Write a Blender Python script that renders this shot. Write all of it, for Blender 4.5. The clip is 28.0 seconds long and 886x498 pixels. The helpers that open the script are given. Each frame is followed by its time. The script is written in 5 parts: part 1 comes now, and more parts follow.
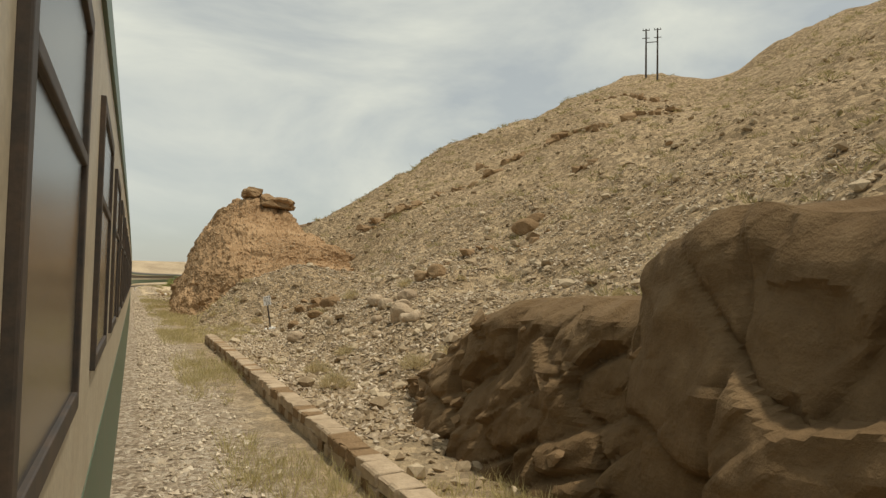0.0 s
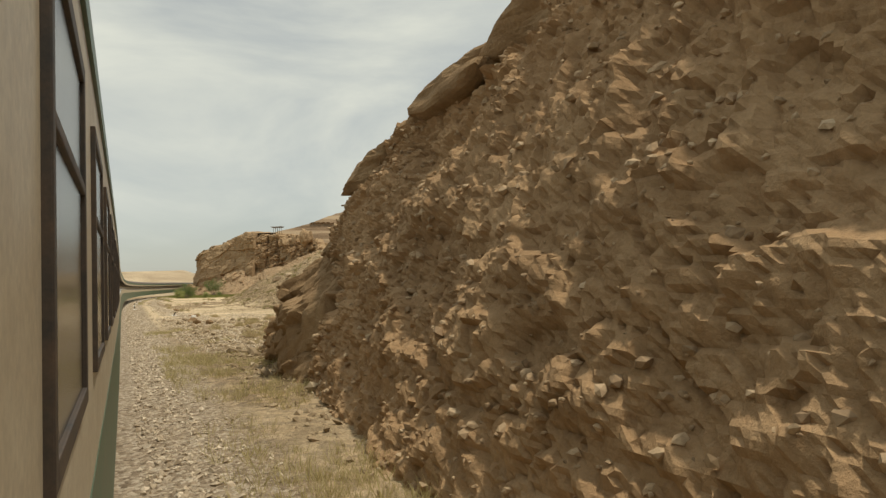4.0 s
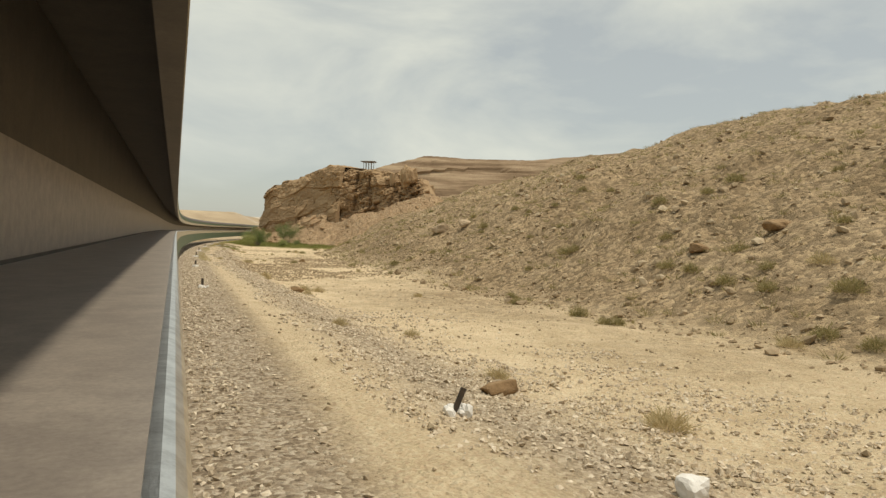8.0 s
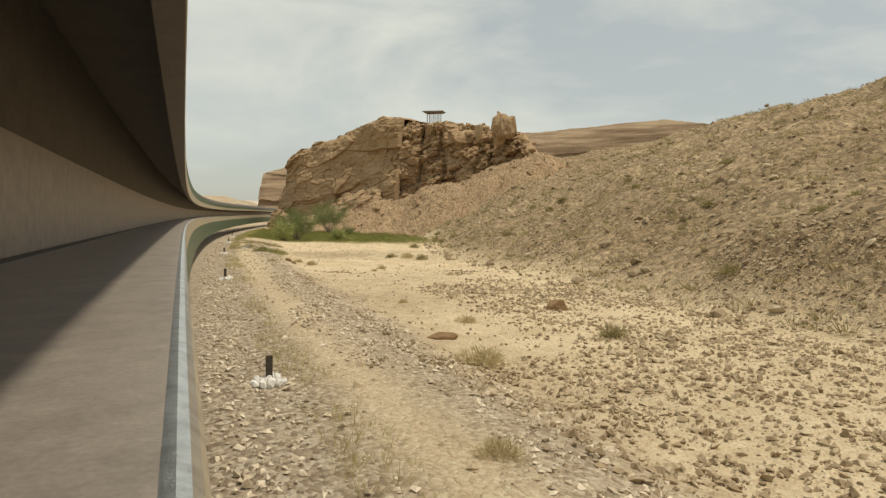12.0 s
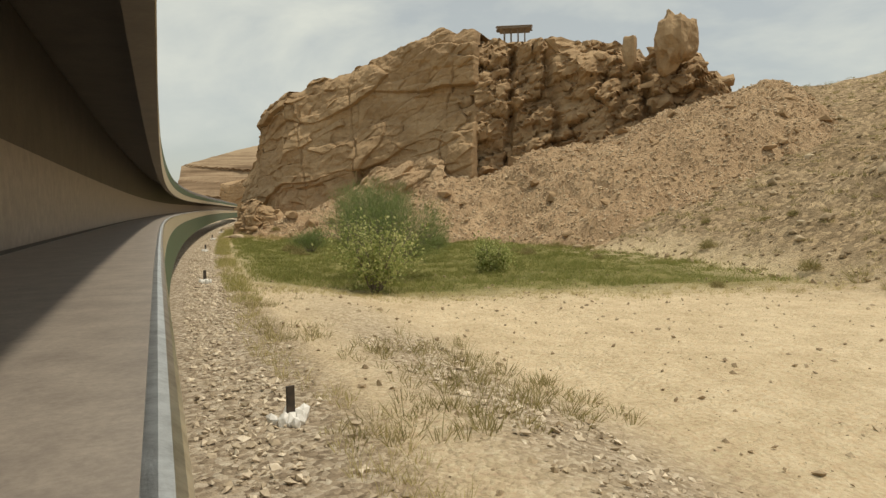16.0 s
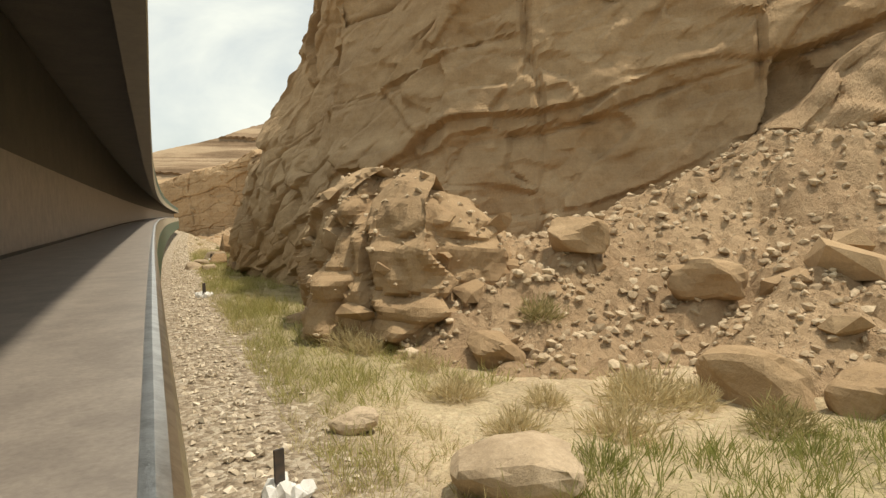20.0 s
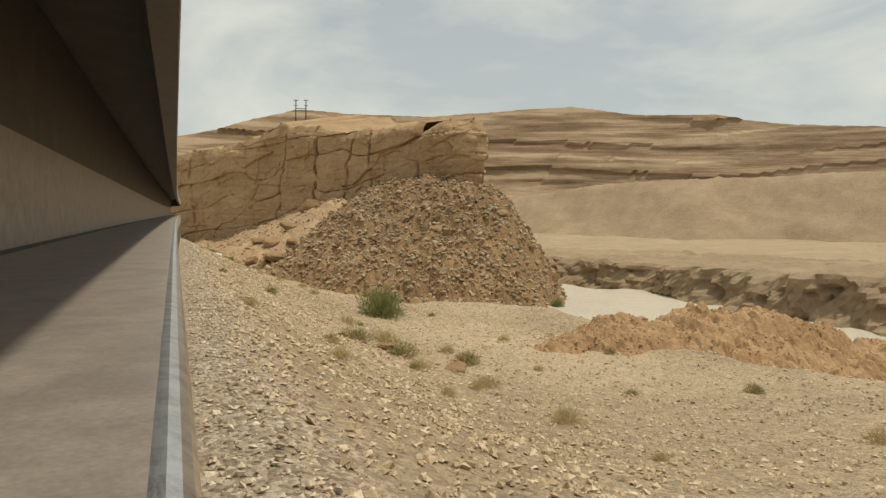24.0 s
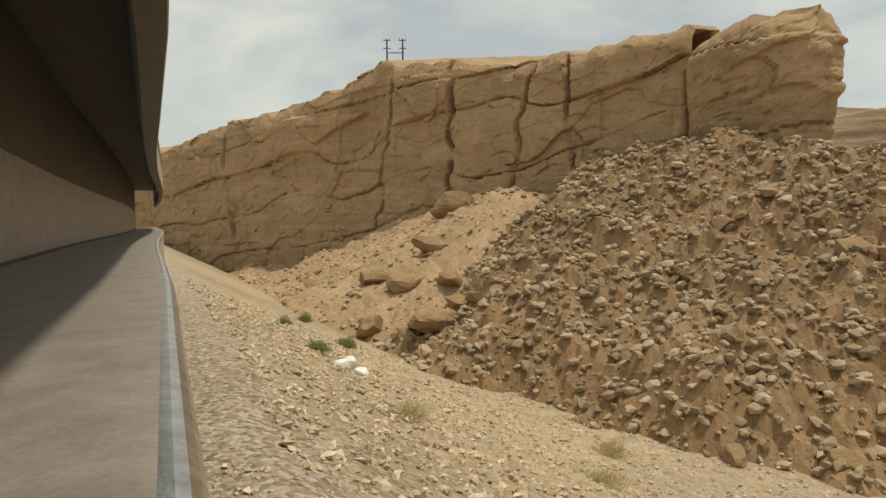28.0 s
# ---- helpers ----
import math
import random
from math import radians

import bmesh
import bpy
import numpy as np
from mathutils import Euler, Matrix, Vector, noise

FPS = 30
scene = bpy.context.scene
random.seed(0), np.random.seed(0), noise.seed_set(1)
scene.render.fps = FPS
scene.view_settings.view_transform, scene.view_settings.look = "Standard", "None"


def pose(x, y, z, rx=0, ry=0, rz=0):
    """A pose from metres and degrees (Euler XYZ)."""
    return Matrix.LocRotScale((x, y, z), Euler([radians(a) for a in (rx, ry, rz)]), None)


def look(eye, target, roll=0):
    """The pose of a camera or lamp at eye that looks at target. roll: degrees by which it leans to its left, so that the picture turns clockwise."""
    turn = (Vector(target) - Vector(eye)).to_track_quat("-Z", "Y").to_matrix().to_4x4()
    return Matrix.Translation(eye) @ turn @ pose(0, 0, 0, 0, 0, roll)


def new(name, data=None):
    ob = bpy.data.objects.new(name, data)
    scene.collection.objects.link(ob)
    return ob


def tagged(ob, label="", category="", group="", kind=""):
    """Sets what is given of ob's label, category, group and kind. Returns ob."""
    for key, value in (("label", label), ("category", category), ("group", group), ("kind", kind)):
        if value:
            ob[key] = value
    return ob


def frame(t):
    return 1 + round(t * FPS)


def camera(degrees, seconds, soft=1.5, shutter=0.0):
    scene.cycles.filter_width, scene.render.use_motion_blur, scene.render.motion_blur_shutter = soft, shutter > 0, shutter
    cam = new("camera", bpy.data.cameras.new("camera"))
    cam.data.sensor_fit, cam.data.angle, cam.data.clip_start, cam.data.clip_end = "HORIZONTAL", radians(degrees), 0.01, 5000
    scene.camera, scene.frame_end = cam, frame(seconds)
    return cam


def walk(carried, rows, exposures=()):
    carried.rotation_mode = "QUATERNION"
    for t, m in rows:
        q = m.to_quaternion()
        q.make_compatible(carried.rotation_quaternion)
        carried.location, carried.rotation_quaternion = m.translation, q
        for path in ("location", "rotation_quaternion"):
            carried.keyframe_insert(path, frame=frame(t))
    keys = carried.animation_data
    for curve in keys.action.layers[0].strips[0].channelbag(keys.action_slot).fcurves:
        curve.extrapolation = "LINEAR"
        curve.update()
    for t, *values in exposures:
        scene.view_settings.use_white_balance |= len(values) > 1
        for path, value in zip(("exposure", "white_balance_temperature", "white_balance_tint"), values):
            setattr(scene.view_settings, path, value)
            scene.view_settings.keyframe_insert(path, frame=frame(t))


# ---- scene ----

# seconds, eye x, y, z, turn to the right of +y, tilt up and roll in degrees
ROWS = [
    (0, -0.00, -0.00, 3.00, 23.87, 2.81, 1.07),
    (0.5, 0.01, 8.43, 2.99, 22.50, 3.45, 0.70),
    (1, 0.01, 16.88, 2.98, 23.08, 3.19, -0.67),
    (1.5, 0.00, 25.33, 2.96, 23.60, 3.53, -2.97),
    (2, -0.01, 33.79, 2.94, 24.38, 2.98, -4.03),
    (2.5, -0.03, 42.24, 2.93, 23.43, 4.23, -2.52),
    (3, -0.06, 50.69, 2.92, 24.97, 3.33, -2.35),
    (3.5, -0.10, 59.12, 2.91, 24.87, 3.15, -3.76),
    (4, -0.16, 67.55, 2.92, 24.17, 2.47, -1.86),
    (4.5, -0.23, 75.96, 2.93, 23.48, 1.79, -0.78),
    (5, -0.31, 84.38, 2.95, 22.79, 1.12, -0.05),
    (5.5, -0.41, 92.79, 2.98, 22.10, 0.44, 0.67),
    (6, -0.51, 101.20, 3.01, 20.36, 0.79, 3.17),
    (6.5, -0.61, 109.62, 3.05, 20.98, -0.31, 0.97),
    (7, -0.71, 118.06, 3.09, 20.59, -0.52, 1.15),
    (7.5, -0.79, 126.51, 3.12, 20.84, -1.17, 2.73),
    (8, -0.86, 134.97, 3.15, 20.69, -0.98, 2.12),
    (8.5, -0.92, 143.45, 3.17, 21.08, -2.01, 1.83),
    (9, -0.97, 151.95, 3.19, 20.69, -2.82, 1.88),
    (9.5, -1.01, 160.45, 3.19, 20.44, -2.93, 1.95),
    (10, -1.03, 168.93, 3.18, 20.29, -2.75, 1.20),
    (10.5, -1.03, 177.38, 3.15, 20.74, -3.30, 1.27),
    (11, -1.02, 185.81, 3.12, 20.67, -3.14, 1.21),
    (11.5, -0.96, 194.24, 3.08, 20.87, -2.92, 0.25),
    (12, -0.87, 202.66, 3.05, 21.50, -2.71, 0.54),
    (12.5, -0.72, 211.06, 3.02, 22.03, -2.98, 0.15),
    (13, -0.51, 219.45, 3.00, 22.69, -3.01, 0.20),
    (13.5, -0.23, 227.83, 2.99, 23.35, -3.04, 0.35),
    (14, 0.12, 236.19, 2.98, 24.02, -3.06, 0.65),
    (14.5, 0.55, 244.55, 2.97, 24.68, -3.09, 1.24),
    (15, 1.07, 252.90, 2.96, 26.36, -3.25, 0.75),
    (15.5, 1.69, 261.25, 2.96, 27.17, -3.39, -0.75),
    (16, 2.41, 269.60, 2.96, 27.68, -3.45, -0.77),
    (16.5, 3.23, 277.93, 2.96, 28.11, -3.00, -0.05),
    (17, 4.15, 286.24, 2.96, 28.25, -3.34, -0.26),
    (17.5, 5.18, 294.50, 2.96, 28.63, -2.54, -0.60),
    (18, 6.31, 302.67, 2.97, 30.19, -2.77, -1.22),
    (18.5, 7.54, 310.76, 2.98, 30.34, -4.05, -1.12),
    (19, 8.85, 318.76, 3.00, 30.86, -3.44, -0.90),
    (19.5, 10.25, 326.67, 3.02, 32.31, -2.91, -1.28),
    (20, 11.70, 334.52, 3.05, 33.57, -3.27, -1.51),
    (20.5, 13.22, 342.33, 3.07, 34.20, -2.15, -3.12),
    (21, 14.78, 350.12, 3.10, 34.46, -3.10, -2.03),
    (21.5, 16.39, 357.90, 3.12, 33.52, -2.71, -1.35),
    (22, 18.04, 365.66, 3.14, 34.17, -1.45, 0.64),
    (22.5, 19.73, 373.42, 3.15, 34.59, -1.58, 0.02),
    (23, 21.46, 381.19, 3.16, 34.50, -1.98, 0.20),
    (23.5, 23.23, 388.99, 3.16, 34.41, -2.38, 0.47),
    (24, 25.04, 396.83, 3.16, 34.31, -2.78, 0.94),
    (24.5, 26.89, 404.71, 3.15, 34.22, -3.18, 1.84),
    (25, 28.77, 412.64, 3.13, 34.07, -3.44, 1.34),
    (25.5, 30.68, 420.64, 3.10, 33.43, -2.61, 1.11),
    (26, 32.63, 428.71, 3.08, 33.41, -2.09, 0.67),
    (26.5, 34.61, 436.84, 3.05, 33.55, -2.13, 0.80),
    (27, 36.63, 445.02, 3.03, 33.31, -2.29, 0.70),
    (27.5, 38.67, 453.25, 3.01, 32.54, -1.90, 1.30),
    (28, 40.62, 461.52, 2.99, 32.07, -2.49, -0.58),
]


def eye_pose(x, y, z, turn, tilt, roll):
    a, b = radians(turn), radians(tilt)
    way = Vector((math.sin(a) * math.cos(b), math.cos(a) * math.cos(b), math.sin(b)))
    e = Vector((x, y, z))
    return look(e, e + way, roll)


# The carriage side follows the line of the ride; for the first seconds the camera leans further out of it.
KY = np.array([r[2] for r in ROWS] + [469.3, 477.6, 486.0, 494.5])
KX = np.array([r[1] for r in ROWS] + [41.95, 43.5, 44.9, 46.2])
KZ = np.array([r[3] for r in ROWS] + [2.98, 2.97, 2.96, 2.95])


def hermite(y, ky, kv):
    y = np.asarray(y, float)
    m = np.gradient(kv, ky)
    i = np.clip(np.searchsorted(ky, y) - 1, 0, len(ky) - 2)
    h = ky[i + 1] - ky[i]
    u = (y - ky[i]) / h
    inside = ((2 * u**3 - 3 * u**2 + 1) * kv[i] + (u**3 - 2 * u**2 + u) * h * m[i] + (3 * u**2 - 2 * u**3) * kv[i + 1] + (u**3 - u**2) * h * m[i + 1])
    low, high = kv[0] + (y - ky[0]) * m[0], kv[-1] + (y - ky[-1]) * m[-1]
    return np.where(y < ky[0], low, np.where(y > ky[-1], high, inside))


def line_x(y):
    return hermite(y, KY, KX)


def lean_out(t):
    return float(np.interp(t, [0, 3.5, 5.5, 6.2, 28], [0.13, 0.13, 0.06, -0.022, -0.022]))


cam = camera(65.03, 28.0, soft=1.4, shutter=0.0)
walk(cam, [(t, eye_pose(x + lean_out(t), y, z, a, b, c)) for t, x, y, z, a, b, c in ROWS],
     [(0, 0.04, 7300, 9), (15, 0.08, 7300, 9), (18.5, 0.24, 7300, 9), (20.0, 0.55, 7300, 9), (21.2, 0.5, 7300, 9), (22.5, 0.26, 7300, 9), (24.5, 0.06, 7300, 9), (28, 0.1, 7300, 9)])

# ---- light ----
SUN_EL, SUN_AZ = radians(73), radians(124)  # azimuth from +y towards +x
world = bpy.data.worlds.new("world")
scene.world = world
world.use_nodes = True
nt = world.node_tree
nt.nodes.clear()
wo = nt.nodes.new("ShaderNodeOutputWorld")
bg = nt.nodes.new("ShaderNodeBackground")
sky = nt.nodes.new("ShaderNodeTexSky")
sky.sky_type = "NISHITA"
sky.sun_disc = False
sky.sun_elevation, sky.sun_rotation = SUN_EL, SUN_AZ
sky.dust_density, sky.air_density, sky.altitude = 3.0, 1.0, 900
tc = nt.nodes.new("ShaderNodeTexCoord")
mp = nt.nodes.new("ShaderNodeMapping")
mp.inputs["Scale"].default_value = (1.0, 1.0, 2.6)
nz = nt.nodes.new("ShaderNodeTexNoise")
nz.inputs["Scale"].default_value, nz.inputs["Detail"].default_value, nz.inputs["Roughness"].default_value = 2.1, 7, 0.55
nz.inputs["Distortion"].default_value = 0.5
rp = nt.nodes.new("ShaderNodeValToRGB")
rp.color_ramp.elements[0].position, rp.color_ramp.elements[1].position = 0.40, 0.64
rp.color_ramp.elements[0].color, rp.color_ramp.elements[1].color = (0.5, 0.5, 0.5, 1), (1, 1, 1, 1)
mx = nt.nodes.new("ShaderNodeMix")
mx.data_type = "RGBA"
mx.inputs["B"].default_value = (7.7, 8.35, 8.2, 1)
for a, b in ((tc.outputs["Generated"], mp.inputs["Vector"]), (mp.outputs[0], nz.inputs["Vector"]), (nz.outputs["Fac"], rp.inputs[0]),
             (rp.outputs[0], mx.inputs["Factor"]), (sky.outputs[0], mx.inputs["A"]), (mx.outputs["Result"], bg.inputs["Color"]), (bg.outputs[0], wo.inputs[0])):
    nt.links.new(a, b)
bg.inputs["Strength"].default_value = 0.085
sun_data = bpy.data.lights.new("sun", "SUN")
sun_data.energy, sun_data.angle, sun_data.color = 2.45, radians(2.5), (1.0, 0.95, 0.86)
sun = new("sun", sun_data)
sun_way = Vector((math.sin(SUN_AZ) * math.cos(SUN_EL), math.cos(SUN_AZ) * math.cos(SUN_EL), math.sin(SUN_EL)))
sun.matrix_world = look((0, 0, 200), Vector((0, 0, 200)) - sun_way)
scene.view_settings.exposure = 0.0

# ---- materials ----


def mat(name):
    m = bpy.data.materials.new(name)
    m.use_nodes = True
    t = m.node_tree
    b = t.nodes["Principled BSDF"]
    return m, t, b


def noise_node(t, scale, detail=5, rough=0.6, vec=None, kind="ShaderNodeTexNoise"):
    n = t.nodes.new(kind)
    n.inputs["Scale"].default_value = scale
    if kind == "ShaderNodeTexNoise":
        n.inputs["Detail"].default_value, n.inputs["Roughness"].default_value = detail, rough
    if vec is not None:
        t.links.new(vec, n.inputs["Vector"])
    return n


def ramp(t, fac, stops):
    r = t.nodes.new("ShaderNodeValToRGB")
    while len(r.color_ramp.elements) < len(stops):
        r.color_ramp.elements.new(0.5)
    for e, (p, c) in zip(r.color_ramp.elements, stops):
        e.position, e.color = p, (*c, 1)
    t.links.new(fac, r.inputs[0])
    return r.outputs[0]


def mixc(t, fac, a, b, mode="MIX"):
    m = t.nodes.new("ShaderNodeMix")
    m.data_type, m.blend_type = "RGBA", mode
    for v, k in ((fac, "Factor"), (a, "A"), (b, "B")):
        if isinstance(v, (int, float)):
            m.inputs[k].default_value = v
        elif isinstance(v, tuple):
            m.inputs[k].default_value = (*v, 1)
        else:
            t.links.new(v, m.inputs[k])
    return m.outputs["Result"]


def bump(t, b, height, strength, distance):
    n = t.nodes.new("ShaderNodeBump")
    n.inputs["Strength"].default_value, n.inputs["Distance"].default_value = strength, distance
    t.links.new(height, n.inputs["Height"])
    t.links.new(n.outputs[0], b.inputs["Normal"])
    return n


def pos_vec(t, scale=(1, 1, 1)):
    g = t.nodes.new("ShaderNodeNewGeometry")
    m = t.nodes.new("ShaderNodeMapping")
    m.inputs["Scale"].default_value = scale
    t.links.new(g.outputs["Position"], m.inputs["Vector"])
    return m.outputs[0]


def rock_material(name, dark, mid, light, grain=1.0, strata=0.0, depth=0.17, beds=1.3):
    m, t, b = mat(name)
    v = pos_vec(t)
    big = noise_node(t, 0.16 * grain, 4, 0.6, v)
    fine = noise_node(t, 1.7 * grain, 8, 0.68, v)
    c = ramp(t, fine.outputs["Fac"], ((0.3, dark), (0.5, mid), (0.72, light)))
    c = mixc(t, 0.45, c, ramp(t, big.outputs["Fac"], ((0.35, dark), (0.52, mid), (0.66, light))))
    if strata:
        s = pos_vec(t, (0.05 * beds, 0.05 * beds, beds))
        lay = noise_node(t, 1.0, 5, 0.7, s)
        c = mixc(t, strata, c, ramp(t, lay.outputs["Fac"], ((0.38, dark), (0.5, mid), (0.6, light))))
    grit = noise_node(t, 14 * grain, 4, 0.7, v)
    c = mixc(t, 0.35, c, ramp(t, grit.outputs["Fac"], ((0.3, dark), (0.7, light))), "OVERLAY")
    t.links.new(c, b.inputs["Base Color"])
    b.inputs["Roughness"].default_value = 0.95
    b.inputs["Specular IOR Level"].default_value = 0.15
    add = t.nodes.new("ShaderNodeMath")
    add.operation = "MULTIPLY_ADD"
    t.links.new(grit.outputs["Fac"], add.inputs[0])
    add.inputs[1].default_value = 0.08
    t.links.new(fine.outputs["Fac"], add.inputs[2])
    bump(t, b, add.outputs[0], 0.9, depth)
    return m


M_CLIFF = rock_material("sandstone", (0.275, 0.195, 0.122), (0.40, 0.298, 0.190), (0.54, 0.42, 0.283), 1.0, 0.25, 0.1)
M_BROWN = rock_material("brown_rock", (0.215, 0.145, 0.08), (0.335, 0.235, 0.14), (0.46, 0.345, 0.215), 1.2, 0.05)
M_RED = rock_material("red_clay", (0.275, 0.185, 0.107), (0.42, 0.298, 0.18), (0.56, 0.418, 0.27), 1.8, 0.0, 0.1)
# darker copy of the brown rock: shade of the trackside outcrop in its colour
M_SHADED_ROCK = rock_material("shaded_brown_rock", (0.135, 0.088, 0.046), (0.215, 0.147, 0.082), (0.32, 0.232, 0.138), 1.2, 0.05, 0.11)
M_TALUS = rock_material("talus_debris", (0.315, 0.227, 0.148), (0.45, 0.34, 0.226), (0.585, 0.46, 0.32), 1.8, 0.0, 0.25)
M_FAR = rock_material("far_strata", (0.17, 0.12, 0.08), (0.32, 0.24, 0.165), (0.48, 0.385, 0.275), 0.12, 0.85, 1.0, 0.11)
M_HILL = rock_material("far_hill_earth", (0.26, 0.20, 0.135), (0.36, 0.285, 0.20), (0.47, 0.385, 0.28), 0.5, 0.1, 0.4)
M_STONE = rock_material("loose_stone", (0.28, 0.22, 0.155), (0.45, 0.365, 0.265), (0.62, 0.52, 0.40), 2.0, 0.0, 0.05)
M_WHITE = rock_material("whitewashed_stone", (0.6, 0.57, 0.52), (0.75, 0.73, 0.69), (0.85, 0.83, 0.8), 3, 0.0, 0.03)


def ground_material():
    m, t, b = mat("desert_ground")
    v = pos_vec(t)
    a = t.nodes.new("ShaderNodeAttribute")
    a.attribute_name = "cover"
    sep = t.nodes.new("ShaderNodeSeparateColor")
    t.links.new(a.outputs["Color"], sep.inputs[0])
    big = noise_node(t, 0.09, 5, 0.6, v)
    mid = noise_node(t, 0.9, 6, 0.65, v)
    grit = noise_node(t, 9, 5, 0.75, v)
    peb = noise_node(t, 11, 0, 0, v, "ShaderNodeTexVoronoi")
    cob = noise_node(t, 3.6, 0, 0, v, "ShaderNodeTexVoronoi")
    hill = ramp(t, mid.outputs["Fac"], ((0.3, (0.225, 0.155, 0.088)), (0.5, (0.335, 0.242, 0.148)), (0.7, (0.46, 0.35, 0.225))))
    hill = mixc(t, 0.4, hill, ramp(t, big.outputs["Fac"], ((0.38, (0.27, 0.20, 0.115)), (0.6, (0.47, 0.36, 0.225)))))
    sand = ramp(t, mid.outputs["Fac"], ((0.3, (0.60, 0.465, 0.295)), (0.65, (0.77, 0.625, 0.425))))
    gravel = ramp(t, peb.outputs["Color"], ((0.1, (0.25, 0.19, 0.13)), (0.5, (0.45, 0.36, 0.26)), (0.9, (0.64, 0.55, 0.43))))
    green = ramp(t, mid.outputs["Fac"], ((0.3, (0.15, 0.15, 0.05)), (0.6, (0.28, 0.25, 0.10))))
    bw = t.nodes.new("ShaderNodeRGBToBW")
    t.links.new(cob.outputs["Color"], bw.inputs[0])
    hill = mixc(t, 0.75, hill, ramp(t, bw.outputs[0], ((0.25, (0.28, 0.28, 0.28)), (0.55, (0.5, 0.5, 0.5)), (0.8, (0.72, 0.72, 0.72)))), "OVERLAY")
    c = mixc(t, sep.outputs["Red"], hill, sand)
    c = mixc(t, a.outputs["Alpha"], (0.60, 0.55, 0.46), c)
    c = mixc(t, sep.outputs["Green"], c, gravel)
    c = mixc(t, sep.outputs["Blue"], c, green)
    c = mixc(t, 0.5, c, ramp(t, grit.outputs["Fac"], ((0.3, (0.25, 0.25, 0.25)), (0.7, (0.75, 0.75, 0.75)))), "OVERLAY")
    t.links.new(c, b.inputs["Base Color"])
    b.inputs["Roughness"].default_value = 0.97
    b.inputs["Specular IOR Level"].default_value = 0.1
    add = t.nodes.new("ShaderNodeMath")
    add.operation = "MULTIPLY_ADD"
    t.links.new(peb.outputs["Distance"], add.inputs[0])
    add.inputs[1].default_value = -0.6
    t.links.new(grit.outputs["Fac"], add.inputs[2])
    ad2 = t.nodes.new("ShaderNodeMath")
    ad2.operation = "MULTIPLY_ADD"
    t.links.new(cob.outputs["Distance"], ad2.inputs[0])
    ad2.inputs[1].default_value = -0.9
    t.links.new(add.outputs[0], ad2.inputs[2])
    bump(t, b, ad2.outputs[0], 0.9, 0.12)
    return m


M_GROUND = ground_material()


def paint(name, col, rough, wear, wear_col, metal=0.0, scale=3.0):
    m, t, b = mat(name)
    v = pos_vec(t)
    n = noise_node(t, scale, 8, 0.7, v)
    f = noise_node(t, scale * 14, 3, 0.6, v)
    w = ramp(t, n.outputs["Fac"], ((0.5 - wear * 0.3, (0, 0, 0)), (0.78 - wear * 0.2, (1, 1, 1))))
    c = mixc(t, w, col, wear_col)
    c = mixc(t, 0.2, c, ramp(t, f.outputs["Fac"], ((0.3, (0.2, 0.2, 0.2)), (0.7, (0.8, 0.8, 0.8)))), "OVERLAY")
    t.links.new(c, b.inputs["Base Color"])
    b.inputs["Roughness"].default_value, b.inputs["Metallic"].default_value = rough, metal
    bump(t, b, f.outputs["Fac"], 0.15, 0.002)
    return m


M_SILL = paint("worn_grey_metal", (0.29, 0.25, 0.215), 0.45, 0.35, (0.42, 0.365, 0.31), 0.3, 9.0)
M_EDGE = paint("polished_edge", (0.78, 0.77, 0.74), 0.28, 0.3, (0.40, 0.38, 0.35), 1.0, 22.0)
M_CREAM = paint("cream_paint", (0.50, 0.44, 0.33), 0.5, 0.4, (0.40, 0.33, 0.23))
M_GREEN = paint("green_paint", (0.05, 0.12, 0.075), 0.45, 0.4, (0.10, 0.12, 0.08))
# also stands in for shade on the window head and inner wall
M_DARK = paint("dark_paint_and_shade", (0.085, 0.072, 0.06), 0.7, 0.5, (0.12, 0.10, 0.082))
M_IRON = paint("dark_iron", (0.03, 0.028, 0.026), 0.6, 0.5, (0.09, 0.06, 0.04), 0.0, 9)
M_WOOD = paint("grey_wood", (0.16, 0.13, 0.10), 0.85, 0.5, (0.26, 0.21, 0.16), 0.0, 6)
M_PLATE = paint("white_plate", (0.72, 0.71, 0.68), 0.5, 0.2, (0.55, 0.5, 0.42))


def leaf_material(name, a, b_, c_):
    m, t, b = mat(name)
    g = t.nodes.new("ShaderNodeNewGeometry")
    c = ramp(t, g.outputs["Random Per Island"], ((0.0, a), (0.5, b_), (1.0, c_)))
    t.links.new(c, b.inputs["Base Color"])
    b.inputs["Roughness"].default_value = 0.8
    b.inputs["Specular IOR Level"].default_value = 0.1
    tr = t.nodes.new("ShaderNodeBsdfTranslucent")
    t.links.new(c, tr.inputs["Color"])
    mx_ = t.nodes.new("ShaderNodeMixShader")
    mx_.inputs[0].default_value = 0.45
    t.links.new(b.outputs[0], mx_.inputs[1])
    t.links.new(tr.outputs[0], mx_.inputs[2])
    t.links.new(mx_.outputs[0], t.nodes["Material Output"].inputs[0])
    return m


M_DRY = leaf_material("dry_brush", (0.42, 0.34, 0.18), (0.54, 0.44, 0.25), (0.62, 0.52, 0.32))
M_OLIVE = leaf_material("olive_brush", (0.23, 0.205, 0.09), (0.34, 0.29, 0.135), (0.45, 0.38, 0.195))
M_TAMARISK = leaf_material("tamarisk_green", (0.14, 0.19, 0.065), (0.20, 0.25, 0.095), (0.27, 0.32, 0.14))
M_BUSH = leaf_material("olive_green_leaf", (0.19, 0.21, 0.085), (0.27, 0.28, 0.12), (0.38, 0.37, 0.18))
M_LEAF = leaf_material("broad_leaf", (0.21, 0.26, 0.08), (0.36, 0.39, 0.14), (0.60, 0.58, 0.28))
